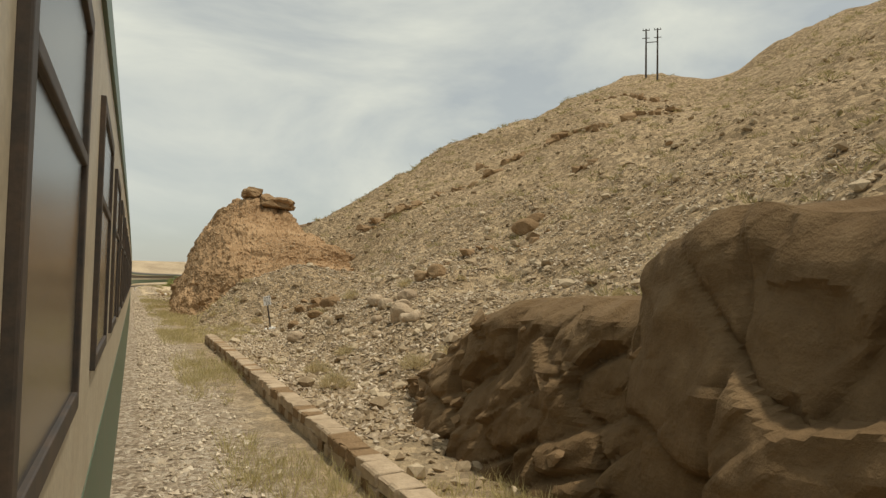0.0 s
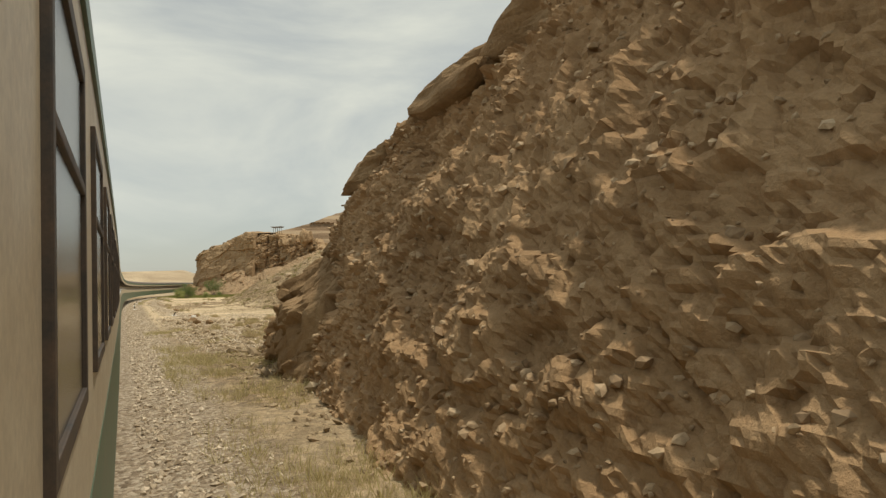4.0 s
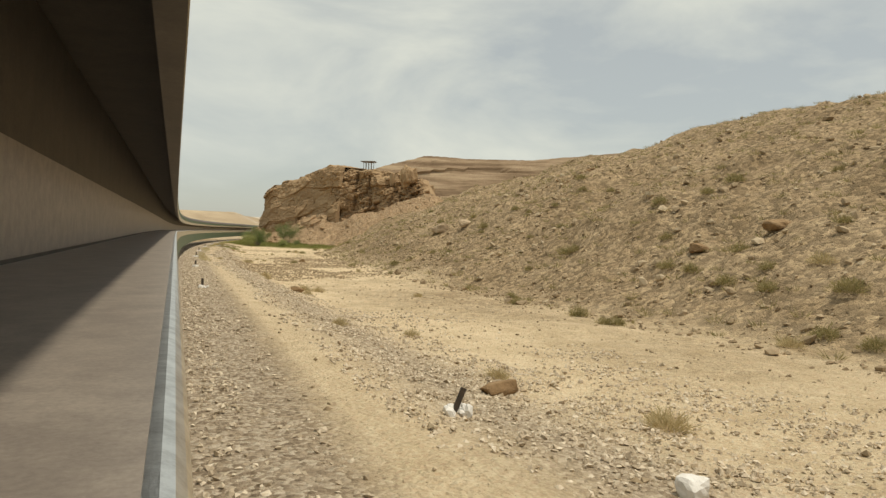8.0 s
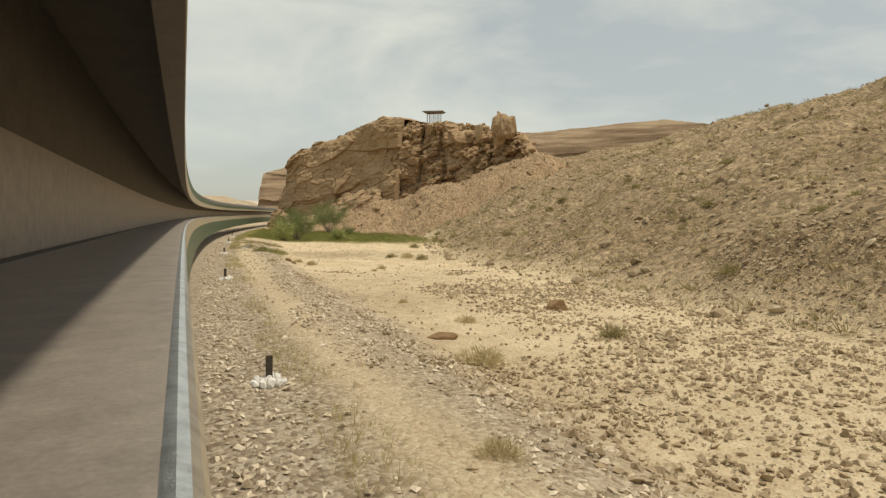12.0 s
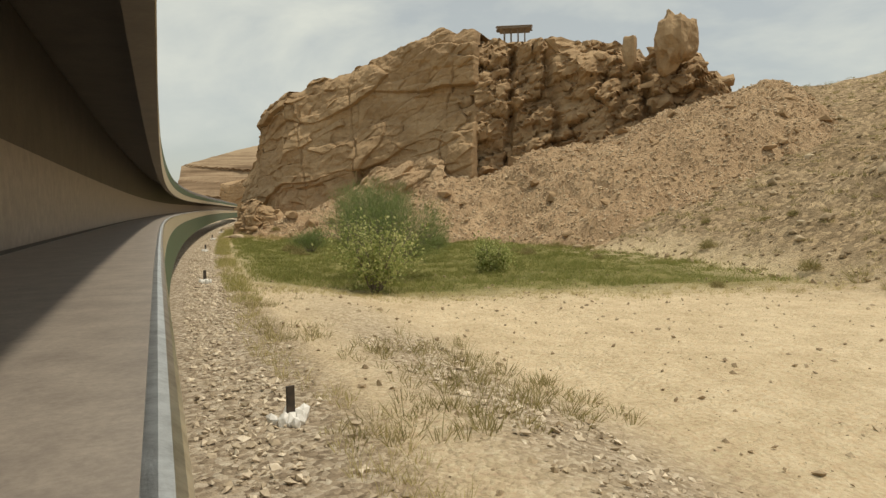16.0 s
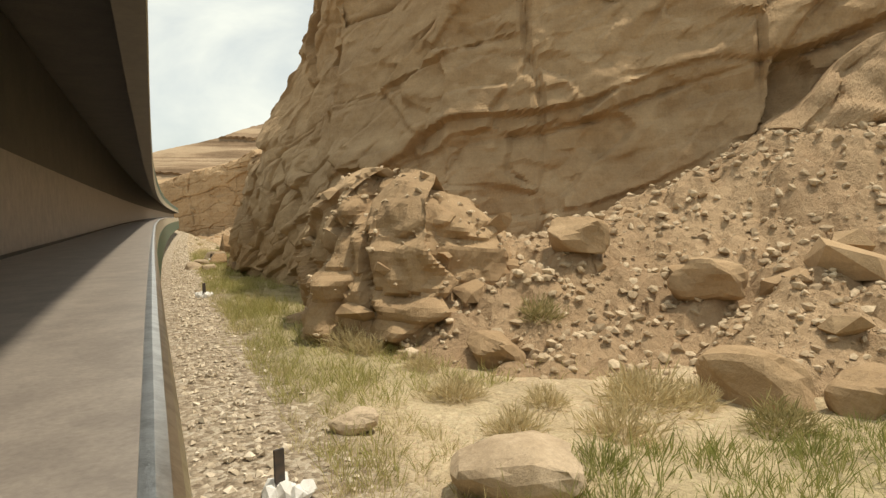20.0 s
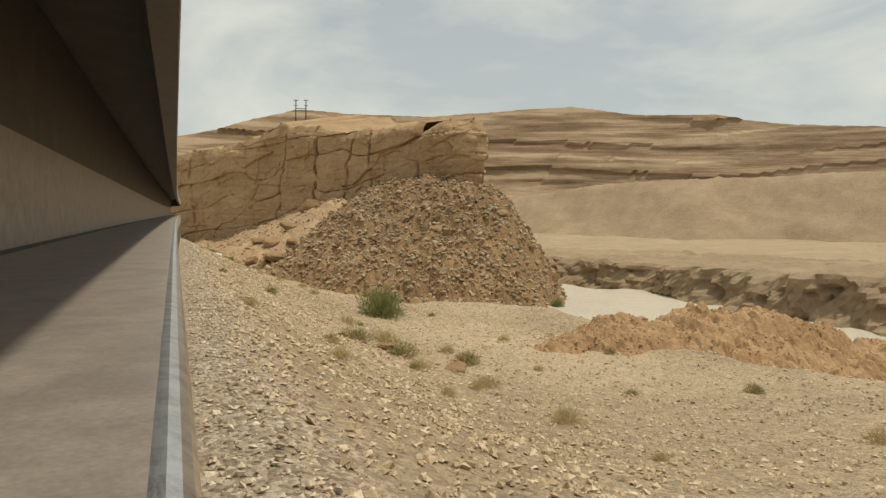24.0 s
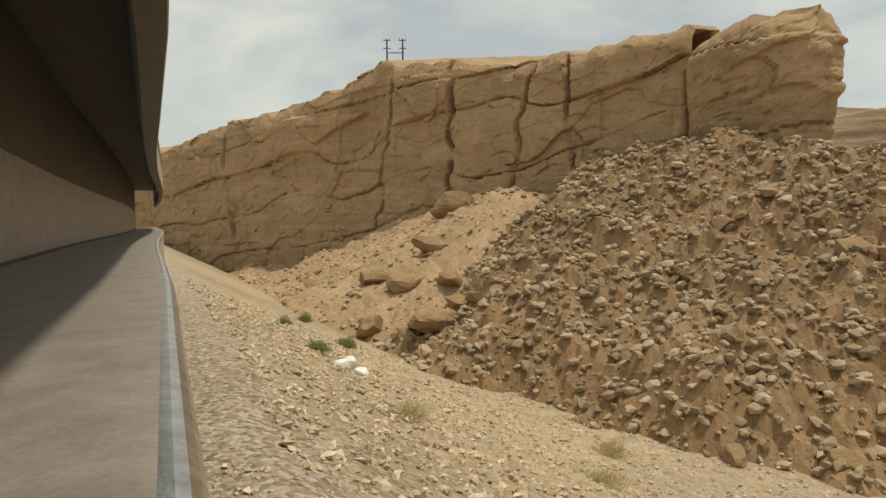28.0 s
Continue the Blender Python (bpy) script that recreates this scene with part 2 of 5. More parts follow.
M_GRASS = leaf_material("meadow_grass", (0.19, 0.22, 0.06), (0.29, 0.30, 0.10), (0.40, 0.37, 0.15))
M_TUFT = leaf_material("tuft_grass", (0.16, 0.18, 0.055), (0.25, 0.26, 0.085), (0.36, 0.34, 0.13))
M_STRAW = leaf_material("straw_grass", (0.44, 0.37, 0.17), (0.54, 0.46, 0.23), (0.62, 0.53, 0.30))

# ---- shapes ----


def vnoise(x, y, z=0.0, seed=0):
    """Smooth value noise in -1..1 on arrays."""
    x, y, z = np.broadcast_arrays(np.asarray(x, float), np.asarray(y, float), np.asarray(z, float))
    xi, yi, zi = np.floor(x).astype(np.int64), np.floor(y).astype(np.int64), np.floor(z).astype(np.int64)
    fx, fy, fz = x - xi, y - yi, z - zi
    fx, fy, fz = (f * f * f * (f * (f * 6 - 15) + 10) for f in (fx, fy, fz))
    out = 0
    for a in (0, 1):
        for b in (0, 1):
            for c in (0, 1):
                h = ((xi + a) * 374761393 + (yi + b) * 668265263 + (zi + c) * 2147483647 + seed * 974711) & 0xFFFFFFFF
                h = ((h ^ (h >> 13)) * 1274126177) & 0xFFFFFFFF
                h = ((h ^ (h >> 16)) & 0xFFFF) / 32767.5 - 1
                out = out + h * (fx if a else 1 - fx) * (fy if b else 1 - fy) * (fz if c else 1 - fz)
    return out


def fbm(x, y, z=0.0, octaves=4, seed=0, gain=0.5):
    out, amp, s = 0, 1.0, 1.0
    for k in range(octaves):
        out = out + amp * vnoise(np.asarray(x) * s + 17.3 * k, np.asarray(y) * s - 9.1 * k, np.asarray(z) * s, seed + k)
        amp, s = amp * gain, s * 2.07
    return out


def cells(u, v, seed=0):
    """The nearest of scattered points to each place: nearness of the first and second, three random numbers of the first, and the way from it."""
    u, v = np.broadcast_arrays(np.asarray(u, float), np.asarray(v, float))
    ui, vi = np.floor(u).astype(np.int64), np.floor(v).astype(np.int64)
    f1, f2 = np.full(u.shape, 9.0), np.full(u.shape, 9.0)
    r = [np.zeros(u.shape) for _ in range(3)]
    du, dv = np.zeros(u.shape), np.zeros(u.shape)

    def rnd(a, b, k):
        h = (a * 374761393 + b * 668265263 + (seed * 7 + k) * 974711) & 0xFFFFFFFF
        h = ((h ^ (h >> 13)) * 1274126177) & 0xFFFFFFFF
        return ((h ^ (h >> 16)) & 0xFFFF) / 65535.0

    for a in (-1, 0, 1):
        for b in (-1, 0, 1):
            x, y = ui + a, vi + b
            eu, ev = u - x - rnd(x, y, 1), v - y - rnd(x, y, 2)
            d = np.hypot(eu, ev)
            near = d < f1
            f2 = np.where(near, f1, np.minimum(f2, d))
            f1 = np.where(near, d, f1)
            du, dv = np.where(near, eu, du), np.where(near, ev, dv)
            for k in range(3):
                r[k] = np.where(near, rnd(x, y, 3 + k), r[k])
    return f1, f2, r[0], r[1], r[2], du, dv


def facets(u, v, levels, seed):
    """Relief of broken rock: blocks of (length, height) that stand out by amount, tilt and part at cracks of a width and depth."""
    off = 0
    for k, (lu, lv, amount, tilt, wide, deep) in enumerate(levels):
        wu, wv = 0.25 * vnoise(u / lu * 1.3, v / lv * 1.3, 0, seed + 40 + k), 0.25 * vnoise(u / lu * 1.3, v / lv * 1.3, 5, seed + 50 + k)
        f1, f2, a, b, c, du, dv = cells(u / lu + wu, v / lv + wv, seed + k)
        off = off + amount * (2 * a - 1) + tilt * 2 * (du * lu * (b - 0.5) + dv * lv * (c - 0.5))
        open_ = np.clip(0.35 + 1.1 * vnoise(u / lu * 0.6, v / lv * 0.6, 0, seed + 60 + k), 0, 1)
        off = off - deep * open_ * np.exp(-(((f2 - f1) * min(lu, lv) / wide) ** 2))
    return off


def sstep(a, b, v):
    u = np.clip((np.asarray(v, float) - a) / (b - a), 0, 1)
    return u * u * (3 - 2 * u)


def np_mesh(name, verts, quads=None, tris=None, smooth=True):
    me = bpy.data.meshes.new(name)
    verts = np.asarray(verts, np.float32)
    nq, ntr = (0 if quads is None else len(quads)), (0 if tris is None else len(tris))
    me.vertices.add(len(verts))
    me.vertices.foreach_set("co", verts.ravel())
    loops = np.concatenate([np.asarray(f, np.int32).ravel() for f in (quads, tris) if f is not None])
    me.loops.add(len(loops))
    me.loops.foreach_set("vertex_index", loops)
    me.polygons.add(nq + ntr)
    me.polygons.foreach_set("loop_start", np.concatenate([np.arange(nq) * 4, nq * 4 + np.arange(ntr) * 3]).astype(np.int32))
    me.update(calc_edges=True)
    me.validate()
    me.polygons.foreach_set("use_smooth", np.full(nq + ntr, smooth))
    return me


def grid_quads(nu, nv, wrap=False):
    i, j = np.meshgrid(np.arange(nu if wrap else nu - 1), np.arange(nv - 1), indexing="ij")
    a = i * nv + j
    b = ((i + 1) % nu) * nv + j
    return np.stack([a, b, b + 1, a + 1], -1).reshape(-1, 4)


def put(name, me, material, parent=None, label=""):
    ob = new(name, me)
    if material is not None:
        me.materials.append(material)
    if parent is not None:
        ob.parent = parent
    if label:
        ob["label"] = label
    return ob


def part(name, bm, material, parent, label=""):
    me = bpy.data.meshes.new(name)
    bm.to_mesh(me)
    bm.free()
    return put(name, me, material, parent, label)


def box(bm, cx, cy, cz, sx, sy, sz, rot=None, bevel=0.0):
    m = Matrix.LocRotScale((cx, cy, cz), rot, (sx, sy, sz))
    r = bmesh.ops.create_cube(bm, size=1, matrix=m)
    if bevel:
        e = list({e for v in r["verts"] for e in v.link_edges})
        bmesh.ops.bevel(bm, geom=e, offset=bevel, segments=2, affect="EDGES", profile=0.6)
    return bm


def rod(bm, a, b, r0, r1=None, seg=8):
    a, b = Vector(a), Vector(b)
    q = (b - a).to_track_quat("Z", "Y")
    m = Matrix.LocRotScale((a + b) / 2, q, None)
    bmesh.ops.create_cone(bm, cap_ends=True, segments=seg, radius1=r0, radius2=r0 if r1 is None else r1, depth=(b - a).length, matrix=m)
    return bm


def empty(name, loc=(0, 0, 0)):
    e = new(name)
    e.location = loc
    return e

# ---- ground ----
# toe of the slope from the line, its steepness and its height, along the ride
SY = [-60, 0, 30, 42, 50, 60, 82, 95, 112, 130, 150, 210, 262, 300, 325, 345, 372, 392, 410]
TOE = [7, 6.5, 5.5, 7.8, 6.4, 6.0, 5.0, 4.5, 8, 15, 21, 20, 22, 30, 30, 22, 16, 22, 30]
STEEP = [0.56, 0.56, 0.54, 0.55, 0.55, 0.56, 0.60, 0.62, 0.62, 0.56, 0.46, 0.44, 0.45, 0.44, 0.46, 0.45, 0.5, 0.3, 0.1]
CAP = [70, 75, 75, 75, 75, 75, 75, 75, 70, 56, 36, 35, 27, 24, 24, 22, 18, 6, 1]


def ground_z(x, y, rough=True):
    x, y = np.asarray(x, float), np.asarray(y, float)
    d = x - line_x(np.clip(y, -60, 900))
    wob = 1.6 * fbm(x * 0.05, y * 0.05, 0, 3, 3) * sstep(4, 14, d)
    toe, cap = np.interp(y, SY, TOE) + wob, np.interp(y, SY, CAP)
    st = np.interp(y, SY, STEEP)
    up = np.maximum(d - toe, 0)
    z = cap * np.tanh(st * (np.sqrt(up**2 + 1.5) - 1.22).clip(0) / cap)
    # beside the line the ground lies a little lower than the track bed
    z = z - np.interp(y, [0, 130, 180, 230, 300, 350, 390], [0, 0.2, 0.8, 0.8, 0.5, 0.2, 0.0]) * sstep(3.5, 8, d) * (1 - sstep(0, 6, up))
    # gravel cone before the clay mound, and the saddle of the hill behind it
    z = z + 2.9 * np.exp(-(((y - 49.6) / 3.0) ** 2)) * sstep(3.6, 7.4, d) * (1 - sstep(10, 17, d))
    z = z * (1 - 0.14 * np.exp(-(((y - 0.97 * d) / (6 + 0.1 * np.abs(d))) ** 2)) * sstep(30, 60, d))
    # valley beyond the last cliff
    v = sstep(384, 420, y)
    deep = np.interp(y, [430, 450, 478], [5.6, 5.9, 8.3])
    fall = 0.48 * np.maximum(d - 1.3, 0) / deep
    z = z * (1 - v) - v * (deep * fall / (1 + fall**4) ** 0.25 + 0.5 * sstep(16, 30, d) + (9.6 - deep) * sstep(34, 52, d))
    # land left of the line and the track bed
    z = np.where(d < -1, -0.5 * sstep(-3, -8, d) , z)
    # far land rises gently
    r = np.hypot(x - 60, y - 470)
    z = z + 40 * sstep(420, 1500, r) * sstep(200, 500, y) + 6 * sstep(260, 420, r) * v
    if rough:
        hill = sstep(0, 10, up) * (1 - v)
        z = z + hill * (1.1 * fbm(x * 0.09, y * 0.09, 0, 4, 11) + 0.5 * np.abs(fbm(x * 0.3, y * 0.3, 0, 3, 12)))
        z = z + sstep(2.2, 5, np.abs(d)) * (0.10 * fbm(x * 0.45, y * 0.45, 0, 4, 13)) + 0.03 * fbm(x * 1.4, y * 1.4, 0, 3, 14)
        z = z + v * sstep(8, 30, d) * 0.5 * fbm(x * 0.12, y * 0.12, 0, 4, 15)
    return z


def spaced(spans):
    out = []
    for a, b, step in spans:
        out.append(np.arange(a, b, step))
    return np.concatenate(out)


gy = spaced(((-400, -60, 40), (-60, -4, 4), (-4, 130, 0.8), (130, 470, 0.9), (470, 570, 1.5), (570, 800, 8), (800, 4000, 100)))
gd = spaced(((-2400, -200, 200), (-200, -20, 20), (-20, -2, 3), (-2, 12, 0.45), (12, 40, 0.8), (40, 90, 1.8), (90, 200, 6), (200, 600, 25), (600, 3600, 150)))
GY, GD = np.meshgrid(gy, gd, indexing="ij")
GX = GD + line_x(np.clip(GY, -60, 900))
GZ = ground_z(GX, GY)
me = np_mesh("ground", np.stack([GX, GY, GZ], -1).reshape(-1, 3), grid_quads(len(gy), len(gd))[:, ::-1])
toe_here = np.interp(GY, SY, TOE)
flat = (1 - sstep(-2, 3, GD - toe_here)) * sstep(2, 4, GD)
rut = np.exp(-((GD - 3.4 - 0.6 * fbm(GY * 0.03, 0, 0, 2, 21)) / 1.0) ** 2)
sand = np.clip(flat * (0.85 + 0.5 * fbm(GX * 0.06, GY * 0.06, 0, 3, 22)) + rut * 0.8, 0, 1)
sand *= sstep(105, 140, GY) * (1 - 0.15 * sstep(325, 345, GY)) + 0.3 * (GY < 85)
sand = np.where(GY > 385, (0.3 + 0.3 * fbm(GX * 0.07, GY * 0.07, 0, 3, 23)) * (1 - 0.7 * sstep(80, 110, GX)), sand)
gravel = np.clip((1 - sstep(1.6, 3.2, GD)) * sstep(-8, -3, GD) + np.exp(-((GD - np.interp(GY, [100, 150, 200, 260], [6.5, 6, 4.8, 5])) / 1.5) ** 2) * 0.9 * sstep(100, 130, GY) * (1 - sstep(280, 300, GY)), 0, 1)
green = sstep(293, 299, GY + 0.35 * (GD - 3) + 1.2 * fbm(GX * 0.25, GY * 0.25, 0, 2, 25)) * (1 - sstep(332, 342, GY - 0.12 * GD)) * sstep(2.2, 4.2, GD) * (1 - sstep(-6, 2, GD - toe_here))
green = np.clip(green + 0.55 * sstep(340, 350, GY) * (1 - sstep(380, 392, GY)) * sstep(1.6, 2.6, GD) * (1 - sstep(4, 7, GD)), 0, 1)
wash = sstep(388, 410, GY) * sstep(36, 48, GD + 4 * fbm(GX * 0.05, GY * 0.05, 0, 2, 24)) * (1 - sstep(150, 220, GX))
gravel = np.clip(gravel + 0.35 * sstep(390, 400, GY) * (1 - wash), 0, 1)
col = np.stack([np.clip(sand, 0, 1), gravel * (1 - 0.4 * green), green, 1 - 0.85 * wash], -1)
att = me.color_attributes.new("cover", "FLOAT_COLOR", "POINT")
att.data.foreach_set("color", col.astype(np.float32).ravel())
ground = put("ground", me, M_GROUND)
tagged(ground, "dry stony desert ground with sand and gravel", "ground", kind="structure")


def floor_z(x, y):
    return float(ground_z(np.array([x]), np.array([y]))[0])


# ---- cliffs ----


def cliff(name, foot, tops, bottoms, back, material, label, lean=0.15, seed=1, step=0.5, rough=0.5, dip=0.0, bed=1.6, ledge=0.35, cracks=(), blocky=0.0, top_drop=0.15, category="cliff", smooth=False, group="", scale=1.0, groove=0.0, brow=None, brow_at=0.88, blocks=()):
    """A rock wall over the plan line foot; its face leans back, with beds, ledges and cracks; the top falls off to the back."""
    foot = np.array(foot, float)
    seg = np.hypot(*np.diff(foot, axis=0).T)
    s = np.r_[0, np.cumsum(seg)]
    n = max(8, int(s[-1] / step))
    u = np.linspace(0, s[-1], n)
    ku = np.linspace(0, 1, len(tops)) * s[-1]
    sm = lambda v: np.convolve(np.pad(v, 3, mode="edge"), np.ones(7) / 7, "valid")
    px, py = sm(np.interp(u, s, foot[:, 0])), sm(np.interp(u, s, foot[:, 1]))
    tz = np.interp(u, ku, tops)
    bz = np.interp(u, np.linspace(0, 1, len(bottoms)) * s[-1], bottoms)
    bk = np.interp(u, np.linspace(0, 1, len(back)) * s[-1], back)
    tx, ty = np.gradient(px), np.gradient(py)
    ln = np.hypot(tx, ty)
    nx, ny = ty / ln, -tx / ln  # outward: to the right of the line's way
    hmax = float((tz - bz).max())
    nv = max(8, int(hmax / step))
    ntop = max(5, int(bk.max() / (step * 1.6)))
    v = np.linspace(0, 1, nv)
    H = (tz - bz)[:, None]
    Z = bz[:, None] + v[None] * H
    U = u[:, None] + 0 * Z
    tz2 = tz + 0.25 * fbm(u * 0.4, 0, 0, 3, seed + 5) * min(2, hmax * 0.15)
    Z = bz[:, None] + v[None] * (tz2 - bz)[:, None]
    off = -np.interp(u, np.linspace(0, 1, len(np.atleast_1d(lean))) * s[-1], np.atleast_1d(lean))[:, None] * (Z - bz[:, None])
    Us, Zs = U / scale, Z / scale
    off = off + rough * (1.4 * fbm(Us * 0.13, Zs * 0.13, 0, 3, seed) + 0.5 * fbm(Us * 0.6, Zs * 0.6, 0, 4, seed + 1))
    # beds: each sticks out by its own amount
    Zb = Z - dip * U + 0.5 * scale * fbm(Us * 0.12, 0, 0, 2, seed + 2)
    k = np.floor(Zb / bed + 0.35 * vnoise(Us * 0.1, Zs * 0.2, 0, seed + 8))
    off = off + ledge * vnoise(k * 7.7, k * 3.1 + 0.08 * Us, 0, seed + 3)
    if groove:
        cut = np.abs((Zb / bed + 0.35 * vnoise(Us * 0.1, Zs * 0.2, 0, seed + 8)) % 1.0)
        cut = np.minimum(cut, 1 - cut) * bed
        off = off - groove * np.clip(0.4 + 0.9 * vnoise(U * 0.25, k * 5.1, 0, seed + 13), 0, 1) * np.exp(-((cut / max(0.11, 0.7 * step)) ** 2))
    if blocky:
        kb = np.floor(U / (bed * 1.7) + 0.5 * vnoise(k * 5.5, 0, 0, seed + 4) + 0.3 * k)
        off = off + blocky * vnoise(k * 3.3, kb * 9.7, 0, seed + 6)
    if blocks:
        off = off + facets(U, Zb, blocks, seed + 70)
    for cu, wid, dep in cracks:
        cc = cu * s[-1] + 0.35 * fbm(Z * 0.4, cu * 9, 0, 4, seed + 7) + 0.25 * (Z - bz[:, None]) * vnoise(cu * 77, 0, 0, seed)
        off = off - dep * np.clip(0.75 + 0.8 * vnoise(Z * 0.5, cu * 31, 0, seed + 19), 0, 1) * np.exp(-np.abs((U - cc) / wid) ** 3)
    for _ in range(0 if step > 0.16 else 1):
        o = np.pad(off, ((0, 1), (0, 1)), mode="edge")
        off = 0.4 * off + 0.2 * (o[1:, :-1] + o[:-1, 1:] + o[1:, 1:])
    # rounded brow
    off = off - (min(0.9, 0.1 * hmax) if brow is None else brow) * np.clip((v[None] - brow_at) / (1 - brow_at), 0, 1) ** 2
    X, Y = px[:, None] + nx[:, None] * off, py[:, None] + ny[:, None] * off
    # the top runs back and falls
    w = np.linspace(0, 1, ntop + 1)[1:]
    run = w[None] * bk[:, None]
    TX = X[:, -1:] - nx[:, None] * run
    TY = Y[:, -1:] - ny[:, None] * run
    TZ = Z[:, -1:] + 0.35 * rough * fbm(TX * 0.3, TY * 0.3, 0, 3, seed + 9) * sstep(0, 0.15, w)[None] - top_drop * run - np.maximum(0, w[None] - 0.8) * 5 * H * 1.1
    X, Y, Z = np.concatenate([X, TX], 1), np.concatenate([Y, TY], 1), np.concatenate([Z, TZ], 1)
    # ends close in
    e = np.minimum(np.arange(n), np.arange(n)[::-1]) / 4.0
    shut = np.clip(1 - e, 0, 1)[:, None] ** 2
    X = X - nx[:, None] * shut * np.minimum(1.5, bk)[:, None]
    Y = Y - ny[:, None] * shut * np.minimum(1.5, bk)[:, None]
    me = np_mesh(name, np.stack([X, Y, Z], -1).reshape(-1, 3), grid_quads(*X.shape), smooth=smooth)
    ob = put(name, me, material)
    return tagged(ob, label, category, group)


def boulder(name, loc, size, seed, material, label, rot=0.0, sub=3, jag=0.35, category="rock", group="", sink=0.25, tilt=(0, 0), square=5.0, cuts=12):
    bm = bmesh.new()
    bmesh.ops.create_cube(bm, size=2)
    bmesh.ops.subdivide_edges(bm, edges=bm.edges[:], cuts=2 * sub - 1, use_grid_fill=True)
    co = np.array([v.co for v in bm.verts])
    p = co / (np.abs(co) ** square).sum(1, keepdims=True) ** (1 / square)
    # cut by planes into a faceted block
    rng = np.random.RandomState(seed)
    for _ in range(cuts):
        nrm = rng.normal(size=3)
        nrm /= np.linalg.norm(nrm)
        lim = rng.uniform(0.62, 1.05)
        dd = p @ nrm - lim
        p = p - np.maximum(dd, 0)[:, None] * nrm * 0.92
    p = p * (1 + jag * 0.3 * fbm(p[:, 0] * 1.3, p[:, 1] * 1.3, p[:, 2] * 1.3, 3, seed))[:, None]
    p = p / np.abs(p).max(0) * 0.5
    for v, c in zip(bm.verts, p):
        v.co = Vector((c[0] * size[0], c[1] * size[1], (c[2] + 0.5 - sink) * size[2]))
    me = bpy.data.meshes.new(name)
    bm.to_mesh(me)
    bm.free()
    ob = put(name, me, material)
    ob.matrix_world = pose(*loc, tilt[0], tilt[1], rot)
    return tagged(ob, label, category, group)


# the crag above the meadow: the side along the line and the long face
cliff("crag", [(31.6, 394), (29.2, 389), (27.2, 383), (25.0, 376), (23.3, 371), (21.9, 366), (21.4, 358.6), (23.8, 353), (29.8, 348), (35.5, 342.5), (41.5, 336.5)],
      [1.2, 2.7, 4.4, 5.1, 6.9, 12.8, 16.6, 18.2, 20.2, 22.8, 23.4], [-0.6], [5, 10, 16, 22, 24, 24, 22, 22, 20, 18], M_CLIFF,
      "tall weathered sandstone crag above the green meadow", lean=[0.0, 0.02, 0.06, 0.14, 0.17, 0.12, 0.08, 0.08, 0.08], seed=31, step=0.1, rough=0.36, dip=0.3, bed=4.2, ledge=0.3, blocky=0.12, groove=0.2,
      blocks=((9.0, 4.0, 0.4, 0.08, 0.1, 0.14), (3.4, 1.5, 0.14, 0.13, 0.08, 0.12), (1.1, 0.7, 0.04, 0.13, 0.06, 0.05)),
      cracks=((0.36, 0.1, 0.4), (0.70, 0.08, 0.3), (0.80, 0.09, 0.4), (0.92, 0.1, 0.4)), top_drop=-0.05)
cliff("broken_crag", [(39.6, 338.2), (43.2, 335.9), (47, 333.6), (50.4, 331.6), (55, 327.2), (59, 323.6), (63.5, 319.5)],
      [22.4, 21.8, 22.2, 22.6, 22.2, 20.6, 20.0, 19.4, 15.0], [0.0], [14, 14, 14, 12, 9, 7, 5], M_CLIFF,
      "broken blocky sandstone wall behind the crag", lean=0.16, seed=37, step=0.24, rough=0.9, dip=0.3, bed=2.0, ledge=0.5, blocky=0.5, groove=0.5,
      blocks=((3.4, 2.2, 0.7, 0.35, 0.2, 0.6), (1.3, 0.9, 0.22, 0.3, 0.12, 0.25)),
      cracks=((0.2, 0.4, 1.6), (0.42, 0.4, 1.4), (0.55, 0.5, 1.8), (0.7, 0.5, 2.0), (0.82, 0.35, 2.2)), top_drop=0.03, category="cliff")
boulder("rock_tor", (59.2, 323.8, 17.2), (6.6, 5.0, 7.6), 21, M_CLIFF, "upright rock tor on the crest of the crag", 40, sub=6, jag=1.0, sink=0.1, square=2.5, tilt=(0, 8))
boulder("rock_spike", (55.4, 327.0, 17.4), (1.7, 1.5, 3.6), 24, M_CLIFF, "small rock spike on the crest of the crag", 30, sink=0.0)
cliff("low_buttress", [(21.5, 357), (18.6, 352.6), (18.0, 349.4), (19.6, 347.0), (22.6, 347.2), (24.5, 349)],
      [2.4, 4.0, 4.3, 3.9, 3.2, 3.0], [-0.5], [2.4], M_CLIFF,
      "low rounded sandstone buttress at the foot of the crag", lean=0.22, seed=67, step=0.1, rough=0.35, dip=-0.2, bed=1.6, ledge=0.15, blocky=0.12, groove=0.2,
      blocks=((1.9, 1.2, 0.22, 0.25, 0.1, 0.3), (0.7, 0.45, 0.06, 0.22, 0.06, 0.08)), cracks=((0.3, 0.1, 0.5), (0.6, 0.12, 0.4)), brow=0.6, brow_at=0.75, top_drop=0.7, category="rock")
